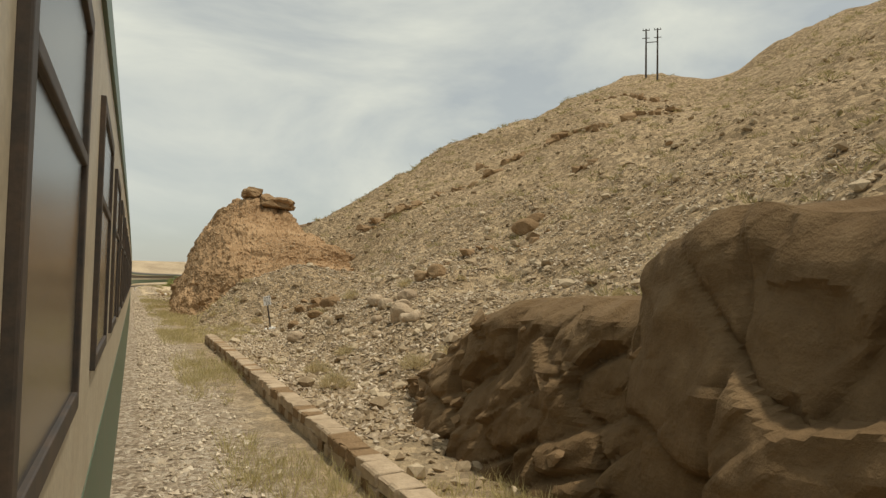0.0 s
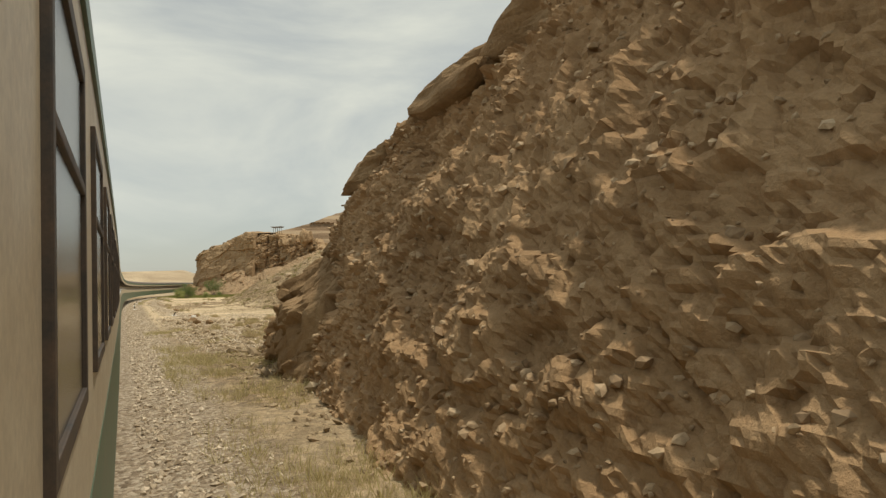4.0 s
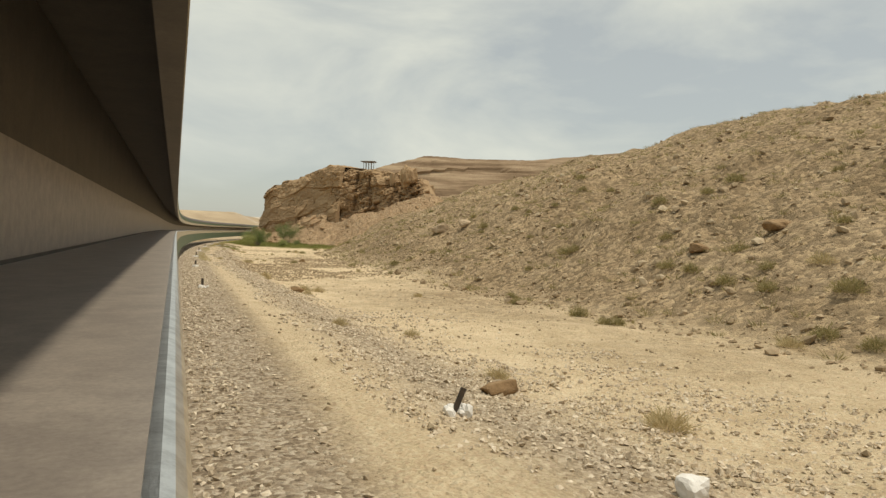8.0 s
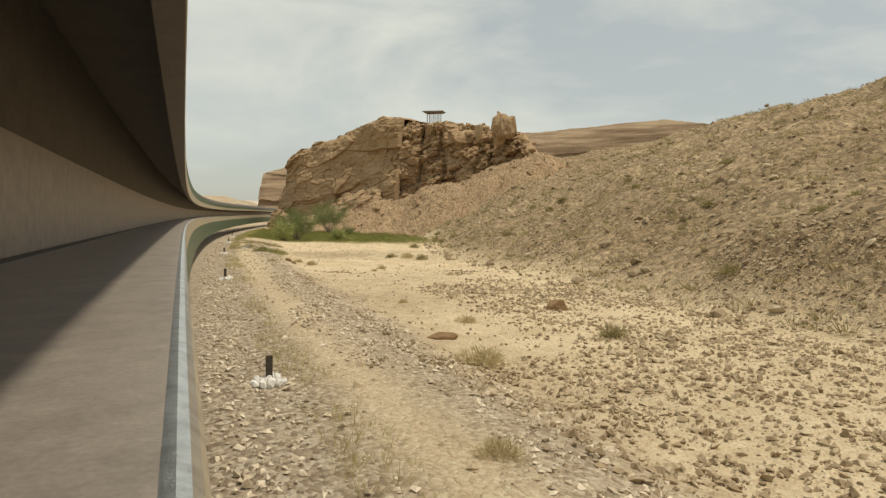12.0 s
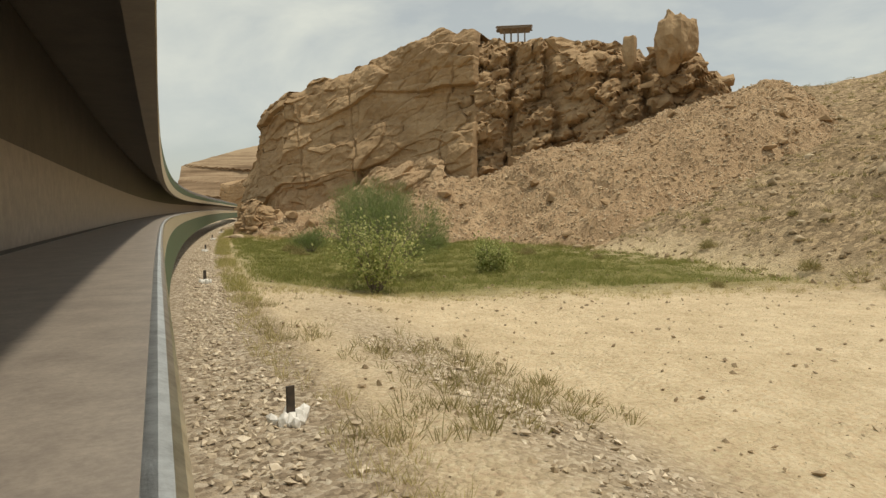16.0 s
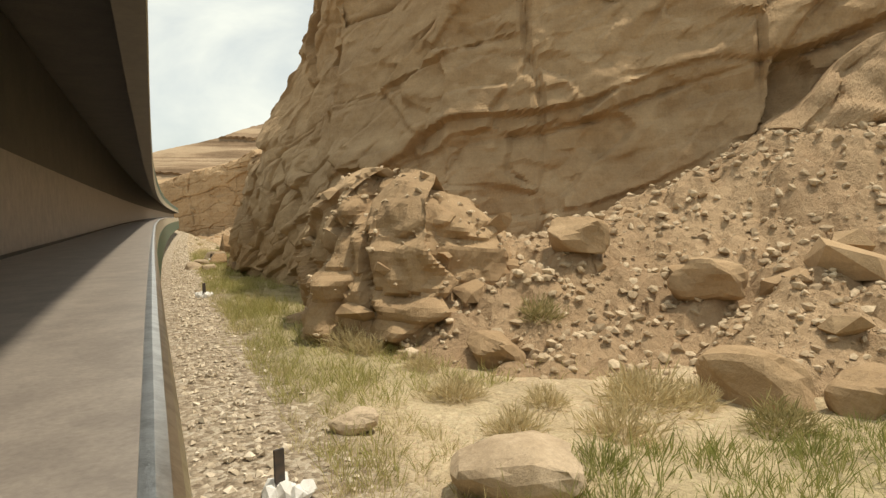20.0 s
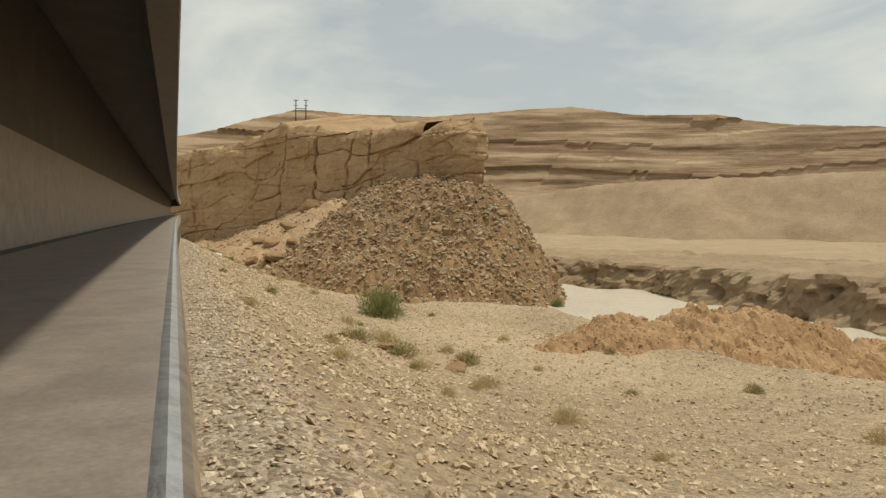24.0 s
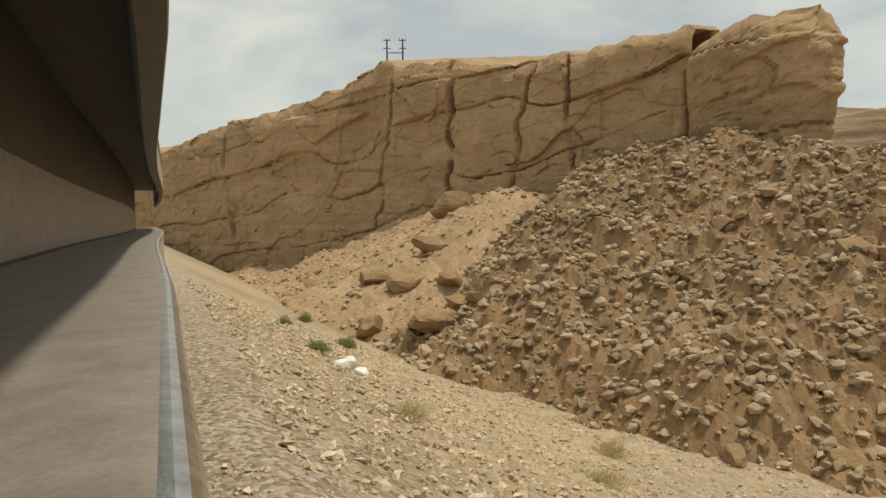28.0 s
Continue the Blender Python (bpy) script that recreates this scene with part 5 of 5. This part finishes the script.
def shrub(kind, x, y, size, z=None, tall=1.0):
    me_ = SHRUBS[kind][rng.randint(len(SHRUBS[kind]))]
    ob = new("desert_shrub", me_)
    ob.matrix_world = pose(x, y, (floor_z(x, y) if z is None else z) - 0.03, 0, 0, rng.uniform(0, 360)) @ Matrix.Diagonal((size, size, size * tall, 1))
    return tagged(ob, WORDS[kind], "shrub", "desert shrubs")


for kind, n, y0, y1, d0, d1, s0, s1 in (("dry", 26, 8, 60, 4.5, 14, 0.5, 1.2), ("dry", 26, 84, 130, 5, 22, 0.6, 1.4), ("olive", 16, 90, 135, 8, 26, 0.6, 1.2), ("olive", 64, 118, 215, 18, 40, 0.8, 1.5),
                                        ("dry", 18, 130, 260, 4, 19, 0.4, 1.1), ("olive", 34, 215, 318, 21, 40, 0.8, 1.4), ("dry", 20, 400, 470, 4, 22, 0.6, 1.6), ("olive", 14, 405, 470, 5, 30, 0.5, 1.3), ("dry", 10, 341, 350, 3.5, 9, 0.7, 1.4)):
    for _ in range(n):
        y_ = rng.uniform(y0, y1)
        x_ = float(line_x(y_)) + rng.uniform(d0, d1)
        shrub(kind, x_, y_, rng.uniform(s0, s1))
for kind, x_, y_, s_ in (("olive", 16.4, 319, 1.6), ("olive", 17.2, 323.6, 1.8), ("green", 55.5, 495, 1.2), ("green", 57, 505, 1.2),
                         ("green", 86, 478, 2.2), ("green", 90, 474, 2.0), ("green", 95, 470, 2.2), ("green", 84, 484, 1.6), ("olive", 48, 428, 1.8), ("dry", 45.5, 433, 2.0), ("dry", 60.5, 481, 1.6)):
    shrub(kind, x_, y_, s_)
shrub("green", 53.2, 447.1, 3.7, tall=1.4)
for kind, x_, y_, s_ in (("dry", 54.8, 464.7, 1.8), ("dry", 45.9, 438.6, 1.6), ("olive", 42.1, 430.0, 2.0), ("olive", 43.9, 428.4, 2.2), ("dry", 43.2, 425.5, 1.6), ("dry", 34.7, 425.4, 1.1), ("green", 52.3, 495.4, 1.0), ("green", 50.4, 486.2, 1.1),
                         ("dry", 49.2, 477.0, 1.3), ("dry", 55.5, 476.4, 1.4), ("dry", 6.5, 218.6, 1.5), ("dry", 9.1, 225.6, 0.9), ("olive", 12.2, 221.1, 1.2), ("dry", 8.3, 256.3, 0.9), ("dry", 18.3, 259.8, 1.5), ("olive", 19.3, 258.9, 1.4), ("olive", 17.2, 261.0, 1.2),
                         ("olive", 5.9, 262.0, 1.15), ("olive", 6.6, 264.0, 1.0), ("olive", 6.0, 269.6, 1.2), ("olive", 7.2, 268.6, 1.1), ("dry", 8.2, 267.4, 1.2), ("dry", 9.3, 130.7, 1.3), ("dry", 10.9, 129.2, 1.2), ("olive", 12.4, 130.0, 1.0), ("dry", 7.6, 180.4, 1.1), ("dry", 3.0, 210.5, 0.8)):
    shrub(kind, x_, y_, s_, tall=0.8)
for kind, x_, y_, s_ in (("dry", 20.4, 342.0, 1.9), ("olive", 21.6, 345.8, 1.3), ("dry", 18.0, 343.8, 1.2), ("olive", 21.2, 340.1, 1.3), ("dry", 18.9, 342.6, 0.9), ("olive", 24.7, 162.5, 1.5), ("olive", 24.0, 159.1, 1.3), ("olive", 21.3, 153.8, 1.4), ("dry", 19.9, 154.0, 1.2),
                         ("olive", 24.2, 155.2, 1.7), ("olive", 21.3, 151.8, 1.3), ("dry", 26.5, 158.5, 1.5), ("olive", 27.5, 164.5, 1.4), ("olive", 25.5, 168.0, 1.3), ("dry", 8.0, 145.9, 1.2), ("dry", 6.7, 150.8, 0.8), ("olive", 38.0, 440.1, 0.7), ("dry", 38.1, 437.2, 0.6), ("dry", 44.3, 461.3, 0.5), ("olive", 43.5, 465.3, 0.6)):
    shrub(kind, x_, y_, s_, z=top_of(("talus", "scree_slope"), x_, y_), tall=0.9)

# ---- built things ----
M_BAG = paint("printed_plastic", (0.66, 0.67, 0.68), 0.4, 0.6, (0.42, 0.44, 0.48), 0.0, 8)


def marker_stake(x, y, tilt=(0, 0)):
    z = floor_z(x, y)
    e = empty("marker_stake", (x, y, z))
    bm = bmesh.new()
    box(bm, 0, 0, 0.28, 0.12, 0.035, 0.5, Euler((radians(tilt[0]), radians(tilt[1]), 0.2)), 0.006)
    part("stake", bm, M_IRON, e, "black painted stake")
    for k in range(12):
        a, r = rng.uniform(0, 6.28), rng.uniform(0.06, 0.27)
        bm = bmesh.new()
        s_ = rng.uniform(0.18, 0.3)
        bmesh.ops.create_icosphere(bm, subdivisions=1, radius=s_ * 0.6, matrix=Matrix.LocRotScale((math.cos(a) * r, math.sin(a) * r, s_ * 0.22), Euler((a, r * 9, a)), (1, 0.8, 0.6)))
        part("stone", bm, M_WHITE, e)
    return tagged(e, "black marker stake in a heap of whitewashed stones", "marker stake", "stakes along the line")


for x_, y_ in ((0.25, 173.7), (0.3, 194.4), (0.74, 215.2), (1.5, 236.3), (2.95, 257.6), (4.9, 279.0), (6.9, 299.2), (10.4, 321.4), (14.2, 341.6), (18.5, 361.0), (24.2, 381.0)):
    marker_stake(x_, y_)
marker_stake(4.05, 146.9, (4, 22))
boulder("white_stone", (5.6, 142.4, floor_z(5.6, 142.4)), (0.5, 0.4, 0.42), 33, M_WHITE, "whitewashed squared stone on gravel", 30, sub=2)


def kilometre_sign():
    x, y = 7.75, 42.7
    z = floor_z(x, y)
    e = empty("kilometre_sign", (x, y, z))
    e.rotation_euler = (0, radians(-9), radians(8))
    bm = bmesh.new()
    box(bm, 0, 0, 0.75, 0.09, 0.03, 1.5, None, 0.004)
    part("post", bm, M_IRON, e, "black iron post")
    bm = bmesh.new()
    box(bm, 0, -0.028, 1.74, 0.46, 0.012, 0.56, None, 0.004)
    plate = part("plate", bm, M_PLATE, e, "white enamel number plate")
    for text, zz in (("277", 1.86), ("10", 1.58)):
        cu = bpy.data.curves.new("lettering", "FONT")
        cu.body, cu.size, cu.align_x, cu.align_y, cu.extrude = text, 0.27, "CENTER", "CENTER", 0.002
        tmp = bpy.data.objects.new("lettering", cu)
        me_ = bpy.data.meshes.new_from_object(tmp)
        bpy.data.objects.remove(tmp)
        ob = put("lettering", me_, M_IRON, plate)
        ob.matrix_local = pose(0, -0.038, zz, 90, 0, 0)
    bm = bmesh.new()
    box(bm, 0, -0.037, 1.725, 0.3, 0.004, 0.016)
    part("divider_bar", bm, M_IRON, plate)
    for k in range(10):
        a, r = rng.uniform(0, 6.28), rng.uniform(0.05, 0.35)
        bm = bmesh.new()
        bmesh.ops.create_icosphere(bm, subdivisions=1, radius=0.13, matrix=Matrix.LocRotScale((math.cos(a) * r, math.sin(a) * r, 0.04), Euler((a, r * 9, a)), (1, 0.8, 0.6)))
        part("stone", bm, M_WHITE, e)
    tagged(e, "white kilometre plate on a leaning black post", "sign")


kilometre_sign()


def stone_wall():
    e = empty("low_stone_wall", (3.35, 0, 0))
    tagged(e, "low rough masonry wall beside the line", "wall")
    bm = bmesh.new()
    box(bm, 0.1, 19.3, 0.0, 0.34, 30, 0.56)
    part("core", bm, M_BROWN, e)
    meshes = []
    for k in range(8):
        bm = bmesh.new()
        box(bm, 0, 0, 0, 0.42, 0.36, 0.2, None, 0.035)
        for v in bm.verts:
            v.co += Vector((rng.uniform(-0.02, 0.02), rng.uniform(-0.02, 0.02), rng.uniform(-0.015, 0.015)))
        m_ = bpy.data.meshes.new("stone")
        bm.to_mesh(m_)
        bm.free()
        m_.materials.append(M_STONE if k % 3 else M_BROWN)
        meshes.append(m_)
    for row in range(2):
        yy = 4.4 + 0.18 * row
        while yy < 34.2:
            ln = rng.uniform(0.8, 1.25)
            ob = new("stone", meshes[rng.randint(8)])
            ob.parent = e
            ob.matrix_local = pose(0.1 + rng.uniform(-0.015, 0.015), yy, 0.09 + row * 0.21, 0, rng.uniform(-3, 3), rng.uniform(-3, 3)) @ Matrix.Diagonal((1, ln, 1, 1))
            yy += 0.375 * ln


stone_wall()


def shelter():
    x, y = 53.0, 345.5
    z = top_of(("crag", "broken_crag"), x, y)
    z = max(z, 21.5)
    e = empty("hilltop_shelter", (x, y, z))
    e.rotation_euler = (0, 0, radians(-35))
    top = 25.4 - z
    for sx in (-1.3, -0.45, 0.45, 1.3):
        for sy in (-0.9, 0.9):
            bm = bmesh.new()
            rod(bm, (sx, sy, -1.0), (sx, sy, top), 0.09, 0.08)
            part("post", bm, M_WOOD, e)
    bm = bmesh.new()
    box(bm, 0, 0, top + 0.14, 3.9, 2.9, 0.22, None, 0.05)
    part("roof", bm, M_WOOD, e, "flat roof of poles and brush")
    for k in range(16):
        bm = bmesh.new()
        yy = -1.45 + k * 0.19
        rod(bm, (-2.2 + rng.uniform(-0.2, 0.2), yy, top + 0.3), (2.2 + rng.uniform(-0.2, 0.2), yy, top + 0.3), 0.07, 0.06, 6)
        part("roof_pole", bm, M_WOOD, e)
    return tagged(e, "open wooden shelter on posts atop the crag", "shelter")


shelter()


def power_poles(x, y, z, height, gap, label, turn=0.0):
    e = empty("power_pole_pair", (x, y, z))
    e.rotation_euler = (0, 0, radians(turn))
    for s_ in (-0.5, 0.5):
        bm = bmesh.new()
        rod(bm, (s_ * gap, 0, -1.2), (s_ * gap, 0, height), 0.16, 0.11)
        pole = part("pole", bm, M_IRON, e)
        for k in range(2):
            bm = bmesh.new()
            zz = height * (0.97 - 0.16 * k)
            rod(bm, (s_ * gap - 0.55, 0, zz), (s_ * gap + 0.55, 0, zz), 0.06, 0.06, 6)
            arm = part("crossarm", bm, M_IRON, pole)
        for q in (-0.45, 0.45):
            bm = bmesh.new()
            rod(bm, (s_ * gap + q, 0, height * 0.97), (s_ * gap + q, 0, height * 0.97 + 0.3), 0.06, 0.04, 6)
            part("insulator", bm, M_IRON, pole)
    bm = bmesh.new()
    rod(bm, (-gap / 2, 0, height * 0.72), (gap / 2, 0, height * 0.72), 0.07, 0.07, 6)
    part("tie_beam", bm, M_IRON, e)
    return tagged(e, label, "power pole", "power poles")


px_, py_ = 72.0, 84.0
power_poles(px_, py_, floor_z(px_, py_) + 0.4, 7.6, 1.7, "pair of power poles on the hilltop", -40)
power_poles(91.5, 556, max(18.0, top_of(("slab_cliff",), 91.5, 556)) + 0.8, 7.5, 2.4, "pair of power poles behind the slab cliff", -30)

# ---- trees and bushes of the meadow ----


def branch_cloud(stems, spread_, height, seed):
    r = np.random.RandomState(seed)
    bm = bmesh.new()
    tips = []
    for k in range(stems):
        a, s_ = r.uniform(0, 6.283), np.sqrt(r.uniform(0, 1))
        p = Vector((math.cos(a) * 0.15 * s_, math.sin(a) * 0.15 * s_, -0.1))
        d = Vector((math.cos(a) * s_ * spread_ / height, math.sin(a) * s_ * spread_ / height, 1)).normalized()
        ln, rad = height * r.uniform(0.7, 0.95) / 4, 0.035
        for j in range(4):
            d = (d + Vector(r.normal(0, 0.10, 3))).normalized()
            q = p + d * ln
            rod(bm, p, q, rad, rad * 0.7, 5)
            if j > 0:
                tips.append((q.copy(), d.copy()))
                for _ in range(2):
                    d2 = (d + Vector(r.normal(0, 0.5, 3))).normalized()
                    q2 = q + d2 * ln * 0.7
                    rod(bm, q, q2, rad * 0.45, rad * 0.2, 4)
                    tips.append((q2, d2))
            p, rad = q, rad * 0.7
    return bm, tips


def tamarisk(x, y, height, spread_, stems, fronds, seed, label, material=None):
    e = empty("tamarisk_bush", (x, y, floor_z(x, y)))
    bm, tips = branch_cloud(stems, spread_, height, seed)
    part("branchwork", bm, M_WOOD, e, "thin brown stems")
    r = np.random.RandomState(seed + 1)
    i = r.randint(0, len(tips), fronds)
    base = np.array([tips[k][0] for k in i]) + r.normal(0, 0.3, (fronds, 3)) * (1, 1, 0.8)
    way = np.array([tips[k][1] for k in i]) + r.normal(0, 0.45, (fronds, 3)) + (0, 0, 0.3)
    way /= np.linalg.norm(way, axis=1, keepdims=True)
    v, q, t = blades(base, way, r.uniform(0.2, 0.55, fronds), np.full(fronds, 0.013))
    put("crown", np_mesh("crown", v, q, t, smooth=False), material or M_TAMARISK, e, "feathery green foliage")
    return tagged(e, label, "bush", "bushes of the meadow")


tamarisk(26.9, 330.8, 5.8, 4.8, 36, 15000, 301, "large feathery green tamarisk at the foot of the crag")
tamarisk(15.8, 301.0, 4.2, 3.6, 30, 12000, 311, "feathery green tamarisk standing in the meadow")
tamarisk(18.3, 322.0, 1.6, 1.3, 14, 3500, 321, "small blue-green bush in the meadow")
tamarisk(27.5, 318.5, 1.2, 0.9, 10, 1800, 331, "small green bush at the meadow edge")


def leafy_bush(x, y, height, spread_, seed):
    e = empty("leafy_bush", (x, y, floor_z(x, y)))
    bm, tips = branch_cloud(22, spread_, height, seed)
    part("branchwork", bm, M_WOOD, e, "thin grey stems")
    r = np.random.RandomState(seed + 1)
    n = 4200
    i = r.randint(0, len(tips), n)
    c = np.array([tips[k][0] for k in i]) * np.c_[np.ones(n), np.ones(n), r.uniform(0.25, 1.0, n) ** 0.6] + r.normal(0, 0.22, (n, 3))
    c[:, 2] = np.maximum(c[:, 2], 0.08)
    a, b = r.normal(size=(n, 3)), r.normal(size=(n, 3))
    a /= np.linalg.norm(a, axis=1, keepdims=True)
    b = np.cross(a, b)
    b /= np.linalg.norm(b, axis=1, keepdims=True)
    s_ = r.uniform(0.035, 0.07, n)[:, None]
    v = np.stack([c - a * s_ * 1.3, c - b * s_ * 0.8, c + a * s_ * 1.3, c + b * s_ * 0.8], 1).reshape(-1, 3)
    put("crown", np_mesh("crown", v, np.arange(4 * n).reshape(-1, 4), None, smooth=False), M_LEAF, e, "loose pale green leaves")
    return tagged(e, "tall leafy green bush at the edge of the meadow", "bush", "bushes of the meadow")


leafy_bush(13.2, 296.2, 3.4, 2.0, 341)
leafy_bush(21.5, 300.5, 1.7, 0.9, 351)

# ---- single rocks ----
for k, (x_, y_, sx, sy, sz, m_) in enumerate((
        (9.7, 25.6, 0.95, 0.85, 0.95, 0), (10.1, 29.9, 0.75, 0.7, 0.6, 0), (10.2, 28.8, 0.8, 0.7, 0.6, 0), (11.0, 28.3, 0.9, 0.7, 0.6, 0), (10.3, 27.1, 0.75, 0.65, 0.55, 0), (9.5, 24.5, 0.65, 0.55, 0.45, 0), (9.5, 23.7, 0.65, 0.6, 0.5, 0), (6.8, 31.1, 0.8, 0.7, 0.6, 0), (9.2, 27.0, 0.5, 0.4, 0.35, 0), (8.6, 25.2, 0.45, 0.4, 0.3, 0),
        (12.4, 30.1, 0.9, 0.7, 0.7, 1), (12.7, 29.1, 1.0, 0.8, 0.8, 1), (21.6, 36.1, 1.9, 1.5, 1.3, 1), (22.6, 36.6, 1.3, 1.0, 0.9, 1), (9.0, 36.6, 1.0, 0.8, 0.6, 1), (10.0, 37.4, 1.2, 0.9, 0.8, 1), (8.2, 38.2, 0.9, 0.8, 0.6, 1),
        (6.1, 149.5, 1.1, 0.6, 0.5, 1), (5.9, 178.1, 0.95, 0.7, 0.5, 1), (26.6, 208.8, 2.0, 1.4, 1.1, 0), (24.5, 212.5, 1.1, 0.9, 0.6, 0), (28.5, 206.0, 1.6, 1.2, 0.9, 0), (27.2, 167.5, 1.6, 1.1, 0.6, 1), (30.0, 164.5, 2.0, 1.3, 0.7, 1),
        (16.4, 340.2, 1.5, 1.1, 0.75, 0), (15.9, 343.2, 0.8, 0.6, 0.4, 0), (22.6, 341.3, 1.3, 2.3, 1.2, 3), (23.2, 339.9, 1.0, 1.1, 1.0, 3), (23.6, 346.6, 1.5, 1.1, 1.0, 3), (20.2, 345.4, 1.5, 1.1, 0.8, 3), (25.2, 344.2, 1.6, 1.2, 1.1, 3),
        (21.6, 375.2, 1.2, 0.9, 0.6, 0), (24.0, 378.6, 1.5, 1.1, 0.9, 1), (22.6, 377.4, 1.1, 0.8, 0.6, 0), (22.0, 373.4, 0.9, 0.7, 0.5, 0), (24.6, 381.6, 1.4, 1.1, 0.9, 0), (27.6, 388.4, 2.6, 1.8, 2.2, 1), (29.4, 391.5, 2.2, 1.6, 1.6, 1), (26.0, 386.0, 1.2, 0.9, 0.7, 1),
        (64.4, 501.2, 4.4, 2.8, 1.9, 1), (67.0, 509.5, 3.0, 2.2, 1.6, 1), (62.5, 506.5, 2.8, 2.0, 1.5, 1), (71.0, 512.0, 3.2, 2.2, 1.8, 1), (69.5, 506.5, 2.4, 1.8, 1.4, 1), (66.0, 513.0, 2.6, 2.0, 1.6, 1), (69.6, 476.5, 1.8, 1.4, 1.1, 1), (66.2, 479.5, 1.4, 1.1, 0.9, 1), (71.8, 471.5, 2.2, 1.6, 1.3, 1), (78.4, 520.4, 4.4, 3.0, 3.0, 1),
        (51.2, 485.2, 0.7, 0.6, 0.5, 2), (50.6, 484.4, 0.6, 0.5, 0.4, 2), (51.0, 483.6, 0.6, 0.5, 0.4, 2), (14.3, 228.1, 1.0, 0.8, 0.6, 1), (6.8, 222.3, 1.4, 0.5, 0.3, 1), (7.3, 254.7, 0.5, 0.4, 0.28, 1), (7.3, 252.3, 0.4, 0.35, 0.25, 1), (4.6, 129.4, 0.9, 0.7, 0.6, 1), (4.8, 127.8, 0.7, 0.6, 0.5, 1), (5.7, 127.0, 0.9, 0.6, 0.5, 1), (43.5, 429.5, 1.3, 0.9, 0.5, 1), (46.2, 426.5, 1.6, 1.2, 0.5, 1))):
    z_ = top_of(("talus", "low_buttress", "rubble_slope", "scree_slope"), x_, y_)
    boulder("boulder", (x_, y_, z_), (sx, sy, sz), 400 + k, (M_STONE, M_BROWN, M_WHITE, M_CLIFF)[m_], ("weathered tan boulder lying on the slope", "angular brown boulder lying on stony ground", "whitewashed round stone beside the path", "squared sandstone block fallen from the crag")[m_], rng.uniform(0, 180), sub=3, tilt=(rng.uniform(-8, 8), rng.uniform(-8, 8)), group="boulders", square=2.1 if y_ < 60 else 3.5, cuts=4 if y_ < 60 and m_ == 0 else 12)


# ---- litter ----


def crumpled(name, x, y, w, h, seed, material, label):
    r = np.random.RandomState(seed)
    n = 14
    u, v = np.meshgrid(np.linspace(-0.5, 0.5, n), np.linspace(-0.5, 0.5, n), indexing="ij")
    zz = np.abs(0.5 * h * fbm(u * 4 + seed, v * 4, 0, 4, seed)) + 0.02
    px, py = u * w * (1 + 0.2 * fbm(u * 3, v * 3, 1, 2, seed)), v * w * 0.6
    top = np.stack([px, py, zz + 0.012], -1).reshape(-1, 3)
    low = np.stack([px, py, zz], -1).reshape(-1, 3)
    q = grid_quads(n, n)
    ob = put(name, np_mesh(name, np.concatenate([top, low]), np.concatenate([q[:, ::-1], q + n * n]), smooth=False), material)
    ob.matrix_world = pose(x, y, floor_z(x, y) - 0.01, 0, 0, r.uniform(0, 180))
    return tagged(ob, label, "litter")


crumpled("torn_sack", 5.0, 268.0, 0.6, 0.3, 3, M_WHITE, "torn white plastic sack on the ground")
crumpled("torn_sack", 5.3, 266.0, 0.4, 0.2, 5, M_WHITE, "crumpled white plastic bag on the ground")
crumpled("printed_bag", 5.75, 268.5, 0.45, 0.4, 8, M_BAG, "crumpled grey-white printed bag in dry weeds")
